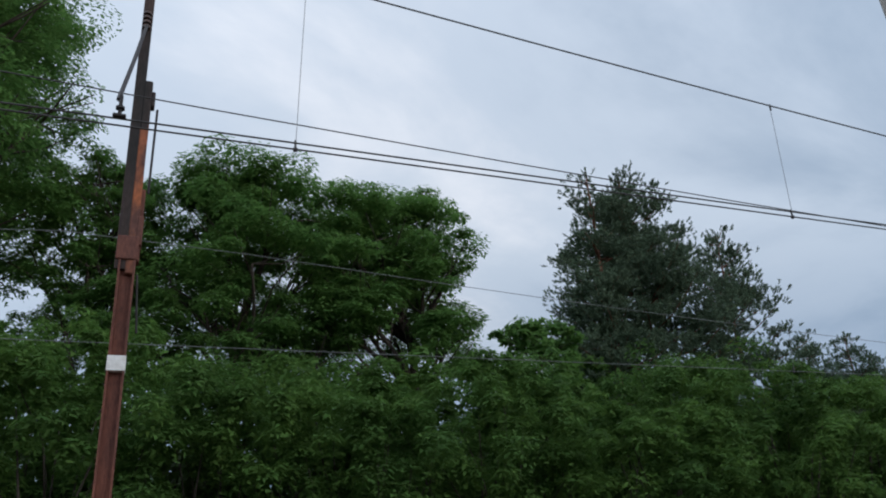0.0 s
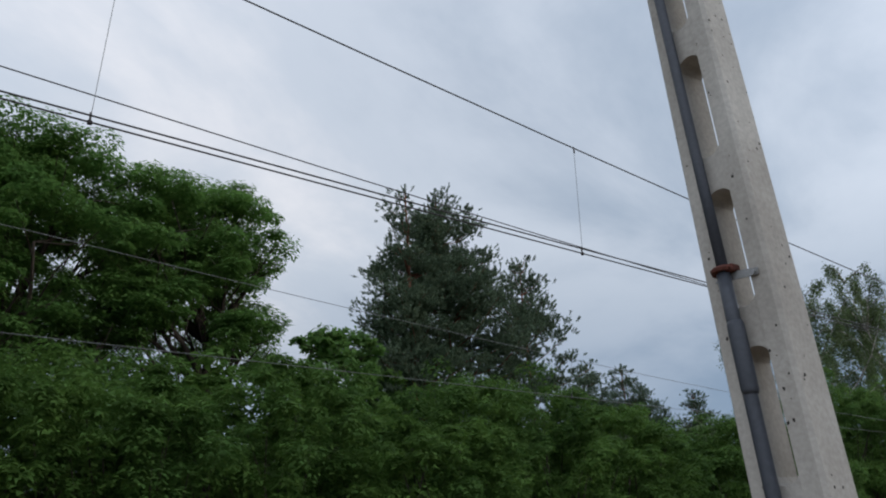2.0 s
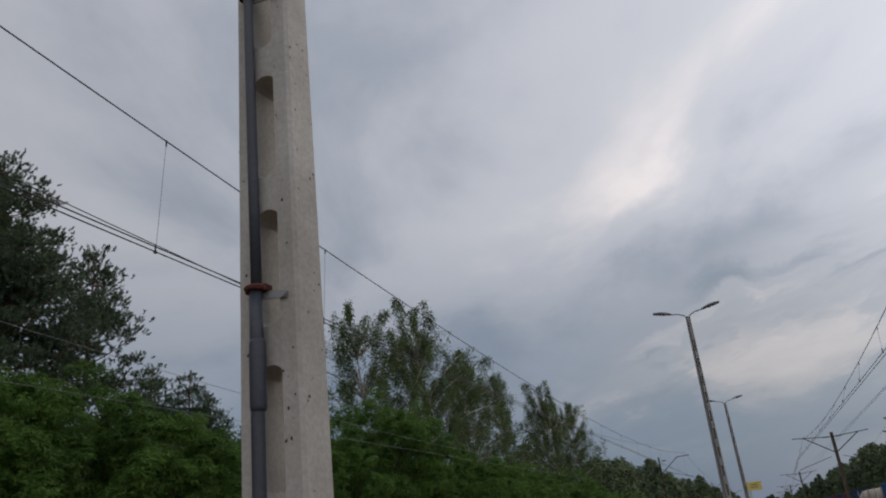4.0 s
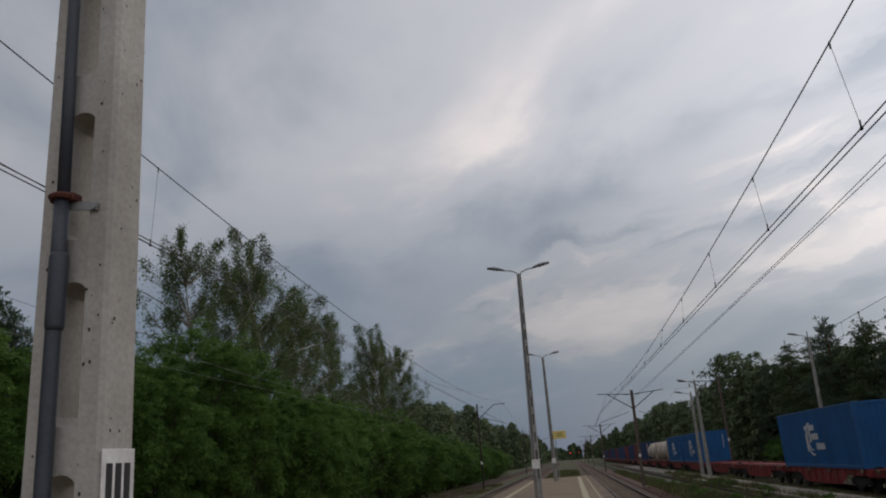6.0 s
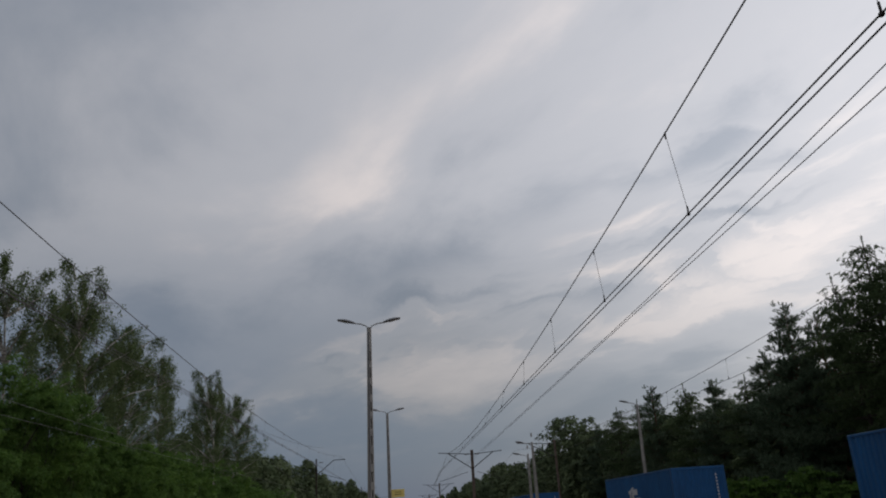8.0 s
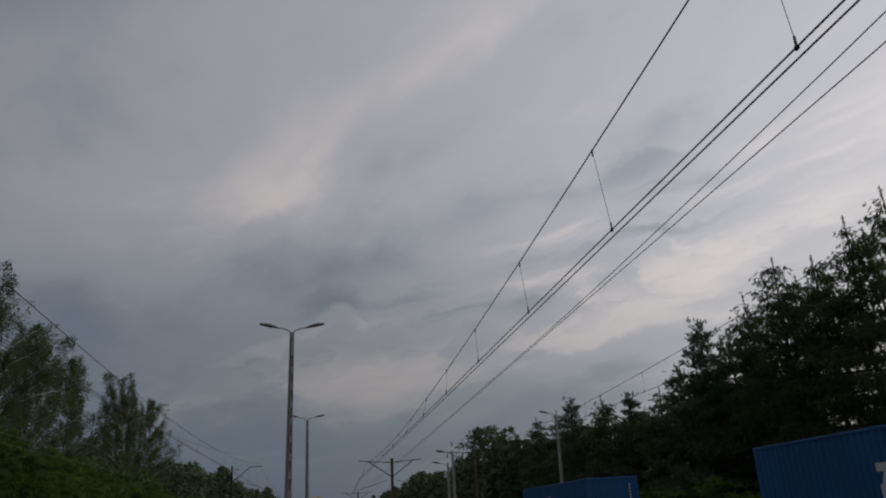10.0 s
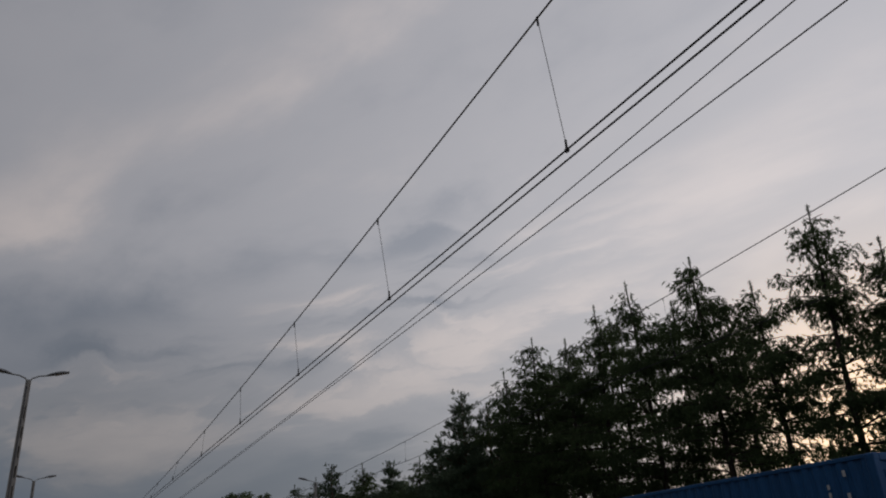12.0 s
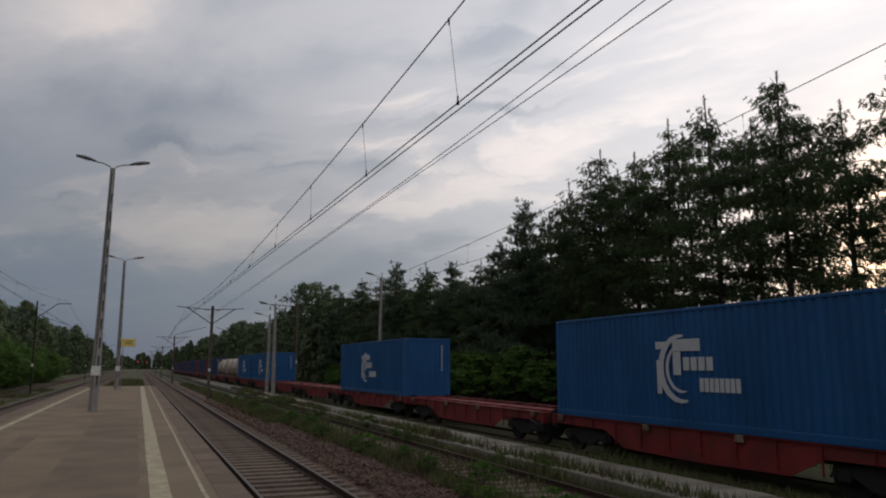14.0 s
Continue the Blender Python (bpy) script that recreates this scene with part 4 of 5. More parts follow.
def container(y0, label, paint, logo=True, name="freight_container", extras=False, doors=False):
    """A forty-foot high container whose doors face -y; base at the deck."""
    L, W, H = 12.1, 2.44, 2.74
    box = thing(name, label, "shipping container", pose(T_TRAIN, y0, DECK), "containers on the train")
    hw = W / 2
    f = Shape()
    for x in (-hw, hw - 0.16):
        for y in (0, L - 0.16):
            f.box(x, y, 0, x + 0.16, y + 0.16, H, 0.012)
    for x in (-hw, hw - 0.07):
        f.box(x, 0.16, 0.0, x + 0.07, L - 0.16, 0.16, 0.008)
        f.box(x, 0.16, H - 0.07, x + 0.07, L - 0.16, H, 0.008)
    for y in (0.0, L - 0.12):
        f.box(-hw + 0.16, y, 0, hw - 0.16, y + 0.12, 0.15, 0.008).box(-hw + 0.16, y, H - 0.12, hw - 0.16, y + 0.12, H, 0.008)
    part("frame", f, paint, box)
    part("side_wall", corrugated(0.16, L - 0.16, 0.16, H - 0.07, -hw + 0.012, -1), paint, box)
    part("side_wall", corrugated(0.16, L - 0.16, 0.16, H - 0.07, hw - 0.012, 1), paint, box)
    part("end_wall", corrugated(-hw + 0.16, hw - 0.16, 0.15, H - 0.12, L - 0.012, 1, along="x"), paint, box)
    part("roof", Shape().box(-hw + 0.06, 0.1, H - 0.045, hw - 0.06, L - 0.1, H - 0.02), paint, box)
    cast = Shape().box(0, 0, 0, 0.17, 0.174, 0.118, 0.02).mesh("corner_casting", paint)
    for x in (-hw - 0.004, hw - 0.166):
        for y in (-0.004, L - 0.17):
            for z in (-0.002, H - 0.116):
                part("corner_casting", cast, paint, box, at=Matrix.Translation((x, y, z)))
    if not doors:
        part("end_wall", corrugated(-hw + 0.16, hw - 0.16, 0.15, H - 0.12, 0.012, -1, along="x", pitch=0.24), paint, box)
        for i in range(9):
            part("marking_bar", Shape().box(hw - 0.46, -0.004, 1.2 + i * 0.14, hw - 0.40, 0.003, 1.29 + i * 0.14), M_LOGO, box)
    for sgn in (-1, 1) if doors else ():
        d = Shape()
        a, b = sorted((sgn * 0.008, sgn * (hw - 0.17)))
        d.box(a, 0.035, 0.16, b, 0.075, H - 0.13, 0.006)
        door = part("door", d, paint, box)
        for i in range(5):
            z = 0.34 + i * 0.47
            part("door_panel", Shape().box(a + 0.05, 0.012, z, b - 0.05, 0.036, z + 0.26, 0.01), paint, door)
        for q in (0.3, 0.78):
            x = sgn * q
            r = Shape().tube([(x, -0.012, 0.1), (x, -0.012, H - 0.08)], 0.019, 7)
            for z in (0.18, 0.9, 1.9, 2.62):
                r.box(x - 0.05, -0.03, z, x + 0.05, 0.03, z + 0.05, 0.006)
            rod = part("locking_rod", r, M_GALV, door, "galvanised locking rod")
            part("handle", Shape().box(x - 0.02, -0.05, 1.02 + 0.15 * (q > 0.5), x + 0.36 * -sgn, -0.035, 1.06 + 0.15 * (q > 0.5)), M_GALV, rod)
        for i in range(4):
            part("marking_bar", Shape().box(sgn * 0.55 - 0.12, 0.008, 2.15 - i * 0.42, sgn * 0.55 + 0.12, 0.0105, 2.24 - i * 0.42), M_LOGO, door)
    xf = -hw - 0.004
    if logo:
        # plain white emblem: two blocks, a crescent and two rows of bars
        yc, drop = 6.66, 0.25

        def plate(ya, za, yb, zb, name):
            part(name, Shape().box(xf - 0.003, yc - yb, za - drop, xf, yc - ya, zb - drop), M_LOGO, box)
        plate(-0.62, 2.06, -0.24, 2.24, "emblem_block")
        plate(0.02, 2.0, 0.98, 2.28, "emblem_block")
        plate(0.02, 1.45, 0.30, 1.99, "emblem_block")
        plate(-0.60, 1.0, -0.42, 1.80, "emblem_block")
        for ro, ri, cx in ((0.80, 0.60, 0.26), (0.56, 0.45, 0.30)):
            arc = [math.radians(78 + i * 17.5) for i in range(13)]
            thin = [ri + (ro - ri) * 0.75 * (abs(i - 6) / 6) ** 2 for i in range(13)]
            pts = [(cx + ro * math.cos(a), 1.60 + ro * math.sin(a)) for a in arc] + [(cx + r * math.cos(a), 1.60 + r * math.sin(a)) for a, r in reversed(list(zip(arc, thin)))]
            v = [(x, yc - p, q - drop) for x in (xf - 0.005, xf - 0.002) for p, q in pts]
            ring = Shape().add(v, [(o + i, o + i + 1, o + 24 - i, o + 25 - i) for o in (0, 26) for i in range(12)] + [(i, (i + 1) % 26, 26 + (i + 1) % 26, 26 + i) for i in range(26)])
            part("emblem_ring", ring, M_LOGO, box, "white crescent")
        for n, start, pitch, low in ((4, 0.38, 0.262, 1.56), (8, 0.92, 0.162, 1.09)):
            for k in range(n):
                ya = start + k * pitch
                plate(ya, low, ya + pitch * 0.82, low + 0.30, "wording_bar")
    if extras:
        y = Shape().box(xf - 0.004, 0.61, 0.62, xf, 0.93, 1.0)
        part("notice", y, M_YELLOW, box, "orange yellow notice")
        part("notice", Shape().box(xf - 0.004, 0.35, 1.55, xf, 0.45, 1.69), M_YELLOW, box, "small orange notice")
        for i in range(8):
            part("marking_bar", Shape().box(xf - 0.003, 0.93, 1.36 + i * 0.13, xf, 0.98, 1.44 + i * 0.13), M_LOGO, box)
        for i in range(4):
            part("marking_bar", Shape().box(xf - 0.003, 0.57, 1.36 + i * 0.36, xf, 0.63, 1.46 + i * 0.36), M_LOGO, box)
    return box


def wheelset_shape(y):
    s = Shape()
    for x in (-0.75, 0.75):
        sgn = 1 if x > 0 else -1
        s.tube([(x - sgn * 0.07, y, 0.46), (x - sgn * 0.06, y, 0.46), (x + sgn * 0.06, y, 0.46), (x + sgn * 0.065, y, 0.46)], [0.49, 0.49, 0.46, 0.28], 24)
    s.tube([(-1.0, y, 0.46), (1.0, y, 0.46)], 0.08, 10)
    return s


def wagon(y0, length, label, near=True):
    """A red container flat wagon: side sills, cross beams, two bogies, buffers."""
    w = thing("flat_wagon", label, "freight wagon", pose(T_TRAIN, y0, RAIL_T), "train wagons")
    top = DECK - RAIL_T - 0.01
    n = 1.9
    for sgn in (-1, 1):
        x = sgn * 1.17
        out = [(0.35, top), (length - 0.35, top), (length - 0.35, top - 0.26), (length - n - 1.15, top - 0.28), (length - n - 2.0, top - 0.68),
               (length / 2, top - 0.72), (n + 2.0, top - 0.68), (n + 1.15, top - 0.28), (0.35, top - 0.26)]
        a, b = sorted((x, x - sgn * 0.02))
        side = part("side_sill", Shape().prism(out, "x", a, b), M_RED, w)
        fl = sorted((x + sgn * 0.05, x - sgn * 0.12))
        part("top_flange", Shape().box(fl[0], 0.35, top - 0.018, fl[1], length - 0.35, top), M_RED, side)
        for i in range(int(length / 1.1) if near else 0):
            y = 0.9 + i * 1.1
            low = top - 0.25 if y < n + 1.2 or y > length - n - 1.2 else top - 0.6
            a, b = sorted((x + sgn * 0.002, x + sgn * 0.045))
            part("stiffener", Shape().box(a, y, low, b, y + 0.02, top - 0.02), M_RED, side)
        for y in (0.8, length * 0.38, length * 0.62, length - 0.95):
            a, b = sorted((x + sgn * 0.02, x + sgn * 0.09))
            part("twist_lock", Shape().box(a, y, top - 0.16, b, y + 0.22, top + 0.0, 0.01), M_SLEEPER, side, "dull yellowish locking bracket")
    beams = Shape().box(-0.28, 0.3, top - 0.3, 0.28, length - 0.3, top - 0.02)
    for y in np.arange(0.35, length - 0.3, (length - 0.8) / 8):
        beams.box(-1.15, float(y), top - 0.2, 1.15, float(y) + 0.16, top - 0.025)
    part("floor_frame", beams, M_RED, w)
    for y in (0.3, length - 0.42):
        part("end_beam", Shape().box(-1.2, y, top - 0.34, 1.2, y + 0.12, top, 0.01), M_RED, w)
        sg = -1 if y < 1 else 1
        for x in (-0.875, 0.875):
            ye = y + 0.06
            b = Shape().tube([(x, ye, top - 0.12), (x, ye + sg * 0.42, top - 0.12), (x, ye + sg * 0.43, top - 0.12), (x, ye + sg * 0.47, top - 0.12)], [0.09, 0.09, 0.22, 0.22], 14)
            part("buffer", b, M_WHEEL, w)
    for y in (n, length - n):
        bog = Shape()
        for x in (-0.98, 0.98):
            bog.prism([(y - 1.25, 0.40), (y - 1.1, 0.62), (y - 0.5, 0.66), (y - 0.3, 0.75), (y + 0.3, 0.75), (y + 0.5, 0.66), (y + 1.1, 0.62), (y + 1.25, 0.40), (y + 0.7, 0.46),
                       (y + 0.35, 0.26), (y - 0.35, 0.26), (y - 0.7, 0.46)], "x", x - 0.05, x + 0.05)
            for yy in (y - 0.9, y + 0.9):
                bog.box(x - 0.09, yy - 0.14, 0.34, x + 0.09, yy + 0.14, 0.6, 0.03)
        bog.box(-0.95, y - 0.2, 0.4, 0.95, y + 0.2, top - 0.3)
        bg = part("bogie", bog, M_WHEEL, w)
        for yy in (y - 0.9, y + 0.9):
            part("wheelset", wheelset_shape(yy), M_WHEEL, bg)
    return w


def tank_wagon(y0):
    w = wagon(y0, 13.2, "dark freight wagon that carries a cream tank")
    t = thing("tank_container", "cream tank container with a domed end on a wagon", "tank container", pose(T_TRAIN, y0, DECK), "tanks on the train")
    rr = [0.3, 0.85, 1.12, 1.2, 1.2, 1.2, 1.2, 1.12, 0.85, 0.3]
    yy = [0.6, 0.66, 0.85, 1.15, 4.5, 8.5, 12.0, 12.3, 12.5, 12.55]
    part("tank", Shape().tube([(0, y, 1.3) for y in yy], rr, 24), M_CREAM, t, smooth=True)
    for y in (0.55, 6.4, 12.4):
        fr = Shape().box(-1.2, y, 0, -1.1, y + 0.12, 2.5).box(1.1, y, 0, 1.2, y + 0.12, 2.5).box(-1.2, y, 0, 1.2, y + 0.12, 0.14)
        part("frame", fr, M_CREAM, t)
    for y in (3.5, 9.5):
        part("marking", Shape().box(-1.23, y, 1.2, -1.215, y + 1.1, 1.8), M_WHITE, t)
    return w


FLAT = "long red container flat wagon with dark bogies on the rails"
wagon(-5.6, 13.3, FLAT)
container(-5.21, "blue corrugated steel high container standing on a red wagon", M_BLUE, logo=False)
wagon(7.72, 13.3, FLAT)
c1 = container(8.28, "blue corrugated container with white emblem and yellow notices on its side", M_BLUE, extras=True, doors=True)
wagon(21.04, 13.3, "empty red container flat wagon with dark bogies")
wagon(34.36, 13.3, FLAT)
plain = container(34.95, "blue corrugated container with a white emblem on a red wagon", M_BLUE)
for y in (47.7, 61.05):
    wagon(y, 13.3, "empty red container flat wagon with dark bogies")
wagon(74.4, 13.3, FLAT)
copy_thing(plain, pose(T_TRAIN, 75.0, DECK))
wagon(87.75, 13.3, FLAT)
copy_thing(plain, pose(T_TRAIN, 88.3, DECK))
tank_wagon(101.2)
tank_wagon(114.7)
far_a = container(128.6, "dark navy container far down the freight train", M_BLUE_DARK, logo=False)
far_b = container(141.6, "maroon container far down the freight train", M_MAROON, logo=False)
wg = wagon(128.0, 13.0, "dark red flat wagon far down the freight train", near=False)
for i in range(1, 14):
    copy_thing(wg, pose(T_TRAIN, 128.0 + i * 13.2, RAIL_T))
    if i > 1:
        copy_thing(far_a if i % 3 else far_b, pose(T_TRAIN, 128.6 + i * 13.2, DECK))


# ---- trees and bushes ----
def tree_things(name, label, category, group, wood, crown_mesh, bark, at):
    t = thing(name, label, category, at, group)
    part("trunk", wood, bark, t, smooth=True)
    ob = new("crown", crown_mesh)
    ob.parent = t
    return t


def bent(rng, a, b, sag, n=5):
    a, b = np.array(a, float), np.array(b, float)
    mid = rng.normal(size=3) * np.linalg.norm(b - a) * 0.06
    return [tuple(a + (b - a) * q + (mid + np.array([0, 0, sag])) * math.sin(math.pi * q)) for q in np.linspace(0, 1, n)]


def broadleaf(seed, height, radius, base, leaves, leaf, lumps=11, clusters=190, puff=0.135, puffs=1.0, squash=0.72, thick=0.26, mat=None, bark=None, stems=1, spread=0.55, flat=0.62, name="tree", wobble=0.3, dome=0.45, domes=False):
    """A broad-leaved tree or bush: stems, limbs and a crown of leaf clusters gathered in lumps. Returns wood and crown."""
    rng = np.random.default_rng(seed)
    wood = Shape()
    mid = (base + height) / 2
    half = (height - base) / 2
    # lumps of the crown
    cen = []
    for i in range(lumps):
        a = i * 2.4 + rng.uniform(-0.4, 0.4)
        q = (i + 0.5) / lumps
        h = base + (height - base) * (0.12 + 0.80 * q) * rng.uniform(0.93, 1.03)
        env = math.sqrt(max(0.05, 1 - ((h - mid + half * 0.25) / (half * 1.25)) ** 2))
        r = radius * env * rng.uniform(0.35, 0.78)
        own = radius * rng.uniform(0.27, 0.42) * puffs
        cen.append((r * math.cos(a), r * math.sin(a), min(h, height - own * 0.85), own))
    cen.append((0, 0, height - radius * 0.30, radius * 0.32))
    cen = np.array(cen)
    stem_tops = []
    for k in range(stems):
        a = k * math.tau / max(1, stems) + rng.uniform(0, 1)
        off = 0.0 if stems == 1 else radius * 0.25
        foot = (off * math.cos(a), off * math.sin(a), -0.1)
        tip = (off * 2.2 * math.cos(a) + rng.normal() * 0.2, off * 2.2 * math.sin(a) + rng.normal() * 0.2, height * (0.78 if stems == 1 else 0.7))
        thick = height * (0.021 if stems == 1 else 0.009)
        path = bent(rng, foot, tip, 0, 7)
        wood.tube(path, list(np.linspace(thick, thick * 0.2, 7)), 8 if stems == 1 else 5)
        stem_tops.append(path)
    pts, limb_ends = [], []
    for i, (x, y, z, r) in enumerate(cen):
        path = stem_tops[i % len(stem_tops)]
        start = min(path, key=lambda p: abs(p[2] - max(base * 0.75, z - math.hypot(x, y) * 0.9 - 0.6)))
        line = bent(rng, start, (x, y, z - r * 0.2), -0.25 * spread, 6)
        wood.tube(line, list(np.linspace(height * 0.0085, height * 0.0022, 6)), 5)
        limb_ends.append((x, y, z))
        for k in range(6):
            d = rng.normal(size=3)
            d[2] = abs(d[2]) * 0.5
            d *= r * 0.9 / np.linalg.norm(d)
            s = line[3 + k % 3]
            wood.tube(bent(rng, s, (x + d[0], y + d[1], z + d[2] * 0.7), 0, 3), [height * 0.0022, height * 0.0016, height * 0.0008], 3, caps=False)
    # clusters on the lumps' shells
    per = max(1, clusters // len(cen))
    cl = []
    for x, y, z, r in cen:
        d = rng.normal(size=(per, 3))
        d[:, 2] = np.where(rng.random(per) < 0.68, np.abs(d[:, 2]), d[:, 2])
        d /= np.linalg.norm(d, axis=1)[:, None]
        rad = r * rng.uniform(0.5, 1.0 + wobble * 0.2, per)[:, None]
        cl.append(np.array([x, y, z]) + d * rad * np.array([1.05, 1.05, squash]))
    cl = np.concatenate(cl)
    per_leaf = max(6, leaves // len(cl))
    size = rng.uniform(0.55, 1.2, len(cl)) * radius * puff
    if domes:
        return wood, quads_mesh("crown", dome_leaves(rng, cl, size * 1.2, per_leaf, leaf, 0.62, 0.75, 0.12), mat or M_LEAF_OAK, 3)
    k = np.repeat(np.arange(len(cl)), per_leaf)
    off = np.clip(rng.normal(size=(len(k), 3)), -1.5, 1.5) * np.array([0.62, 0.62, thick])
    c = cl[k] + off * size[k][:, None]
    c[:, 2] -= 0.10 * (off[:, 0] ** 2 + off[:, 1] ** 2) * size[k]
    away = off / np.linalg.norm(off, axis=1)[:, None]
    return wood, quads_mesh("crown", leaf_quads(rng, c, leaf, flat, out=away, dome=dome), mat or M_LEAF_OAK, 3)


def dome_leaves(rng, cen, rad, n, leaf, squash=0.8, flat=0.7, lower=0.2, droop=0.3):
    """Leaves on the upper shells of many round clumps; they face outwards and hang over at the rim."""
    k = np.repeat(np.arange(len(cen)), n)
    d = rng.normal(size=(len(k), 3))
    d[:, 2] = np.where(rng.random(len(k)) < 1 - lower, np.abs(d[:, 2]), d[:, 2])
    d /= np.linalg.norm(d, axis=1)[:, None]
    c = cen[k] + d * (rad[k] * (0.45 + 0.65 * rng.random(len(k)) ** 0.6))[:, None] * np.array([1, 1, squash])
    nrm = d * 0.6 + rng.normal(size=(len(k), 3)) * 0.2 + np.array([0, 0, flat])
    t = rng.normal(size=(len(k), 3)) * 0.6 + d * np.array([0.8, 0.8, 0.0]) + np.array([0, 0, -droop])
    t -= nrm * (t * nrm).sum(1)[:, None] / (nrm * nrm).sum(1)[:, None]
    t /= np.linalg.norm(t, axis=1)[:, None] + 1e-9
    s = np.cross(t, nrm)
    s /= np.linalg.norm(s, axis=1)[:, None] + 1e-9
    ln = leaf * rng.uniform(0.55, 1.35, len(k))[:, None]
    return np.stack([c - t * ln * 0.5 + s * ln * 0.26, c - t * ln * 0.5 - s * ln * 0.26, c + t * ln * 0.6], 1)


def clumps(rng, cen, rad, n, share):
    """Smaller clumps gathered on the upper side of each clump."""
    k = np.repeat(np.arange(len(cen)), n)
    d = rng.normal(size=(len(k), 3))
    d[:, 2] = np.abs(d[:, 2]) - 0.35
    d /= np.linalg.norm(d, axis=1)[:, None]
    return cen[k] + d * (rad[k] * rng.uniform(0.55, 0.95, len(k)))[:, None], rad[k] * share * rng.uniform(0.6, 1.3, len(k))


def hedge_bush(seed, height, radius, puffs, sub, leaves, leaf):
    """A many-stemmed bush whose crown is heaped up of soft round clumps."""
    rng = np.random.default_rng(seed)
    cen, rad = [], []
    for i in range(puffs):
        q = ((i + rng.random()) / puffs) ** 0.85
        env = radius * (0.5 + 0.5 * min(1, q * 1.6)) * math.sqrt(max(0.02, 1 - max(0.0, (q - 0.45) / 0.57) ** 2.2))
        a = i * 2.4 + rng.uniform(-0.6, 0.6)
        r = rng.uniform(0.65, 1.25) * (1.0 - 0.3 * q)
        e = max(0.0, env - r * 0.55) * rng.uniform(0.6, 1.05) ** 0.5
        cen.append((e * math.cos(a), e * math.sin(a), 0.35 + (height - 0.35 - r * 0.6) * q * rng.uniform(0.94, 1.05)))
        rad.append(r)
    cen, rad = np.array(cen), np.array(rad)
    wood = Shape()
    for k in range(7):
        a = k * 0.9
        wood.tube(bent(rng, (0.4 * math.cos(a), 0.4 * math.sin(a), -0.1), (radius * 0.5 * math.cos(a), radius * 0.5 * math.sin(a), height * 0.75), 0, 5), [0.05, 0.04, 0.03, 0.02, 0.01], 5)
    for c in cen[::2]:
        s = (c[0] * 0.35, c[1] * 0.35, c[2] * 0.55)
        wood.tube(bent(rng, s, c, 0.1, 4), [0.02, 0.016, 0.012, 0.006], 4, caps=False)
    c2, r2 = clumps(rng, cen, rad, sub, 0.42)
    near = dome_leaves(rng, c2, r2, max(3, leaves // len(c2)), leaf)
    return wood, quads_mesh("foliage", near, M_LEAF_BUSH, 3)


def shoots(rng, pos, dirs, n, length, blade, width):
    """Needle shoots: short axes from pos along dirs, set all round with n narrow blades each."""
    k = np.repeat(np.arange(len(pos)), n)
    t = rng.random(len(k)) ** 0.8
    ln = (length * rng.uniform(0.6, 1.3, len(pos)))[k]
    base = pos[k] + dirs[k] * (t * ln)[:, None]
    d = dirs[k] * 0.55 + rng.normal(size=(len(k), 3)) * 0.5
    d /= np.linalg.norm(d, axis=1)[:, None]
    s = np.cross(d, rng.normal(size=(len(k), 3)))
    s /= np.linalg.norm(s, axis=1)[:, None] + 1e-9
    b = blade * rng.uniform(0.7, 1.3, len(k))[:, None]
    return np.stack([base - s * width * 0.5, base + d * b, base + s * width * 0.5], 1)


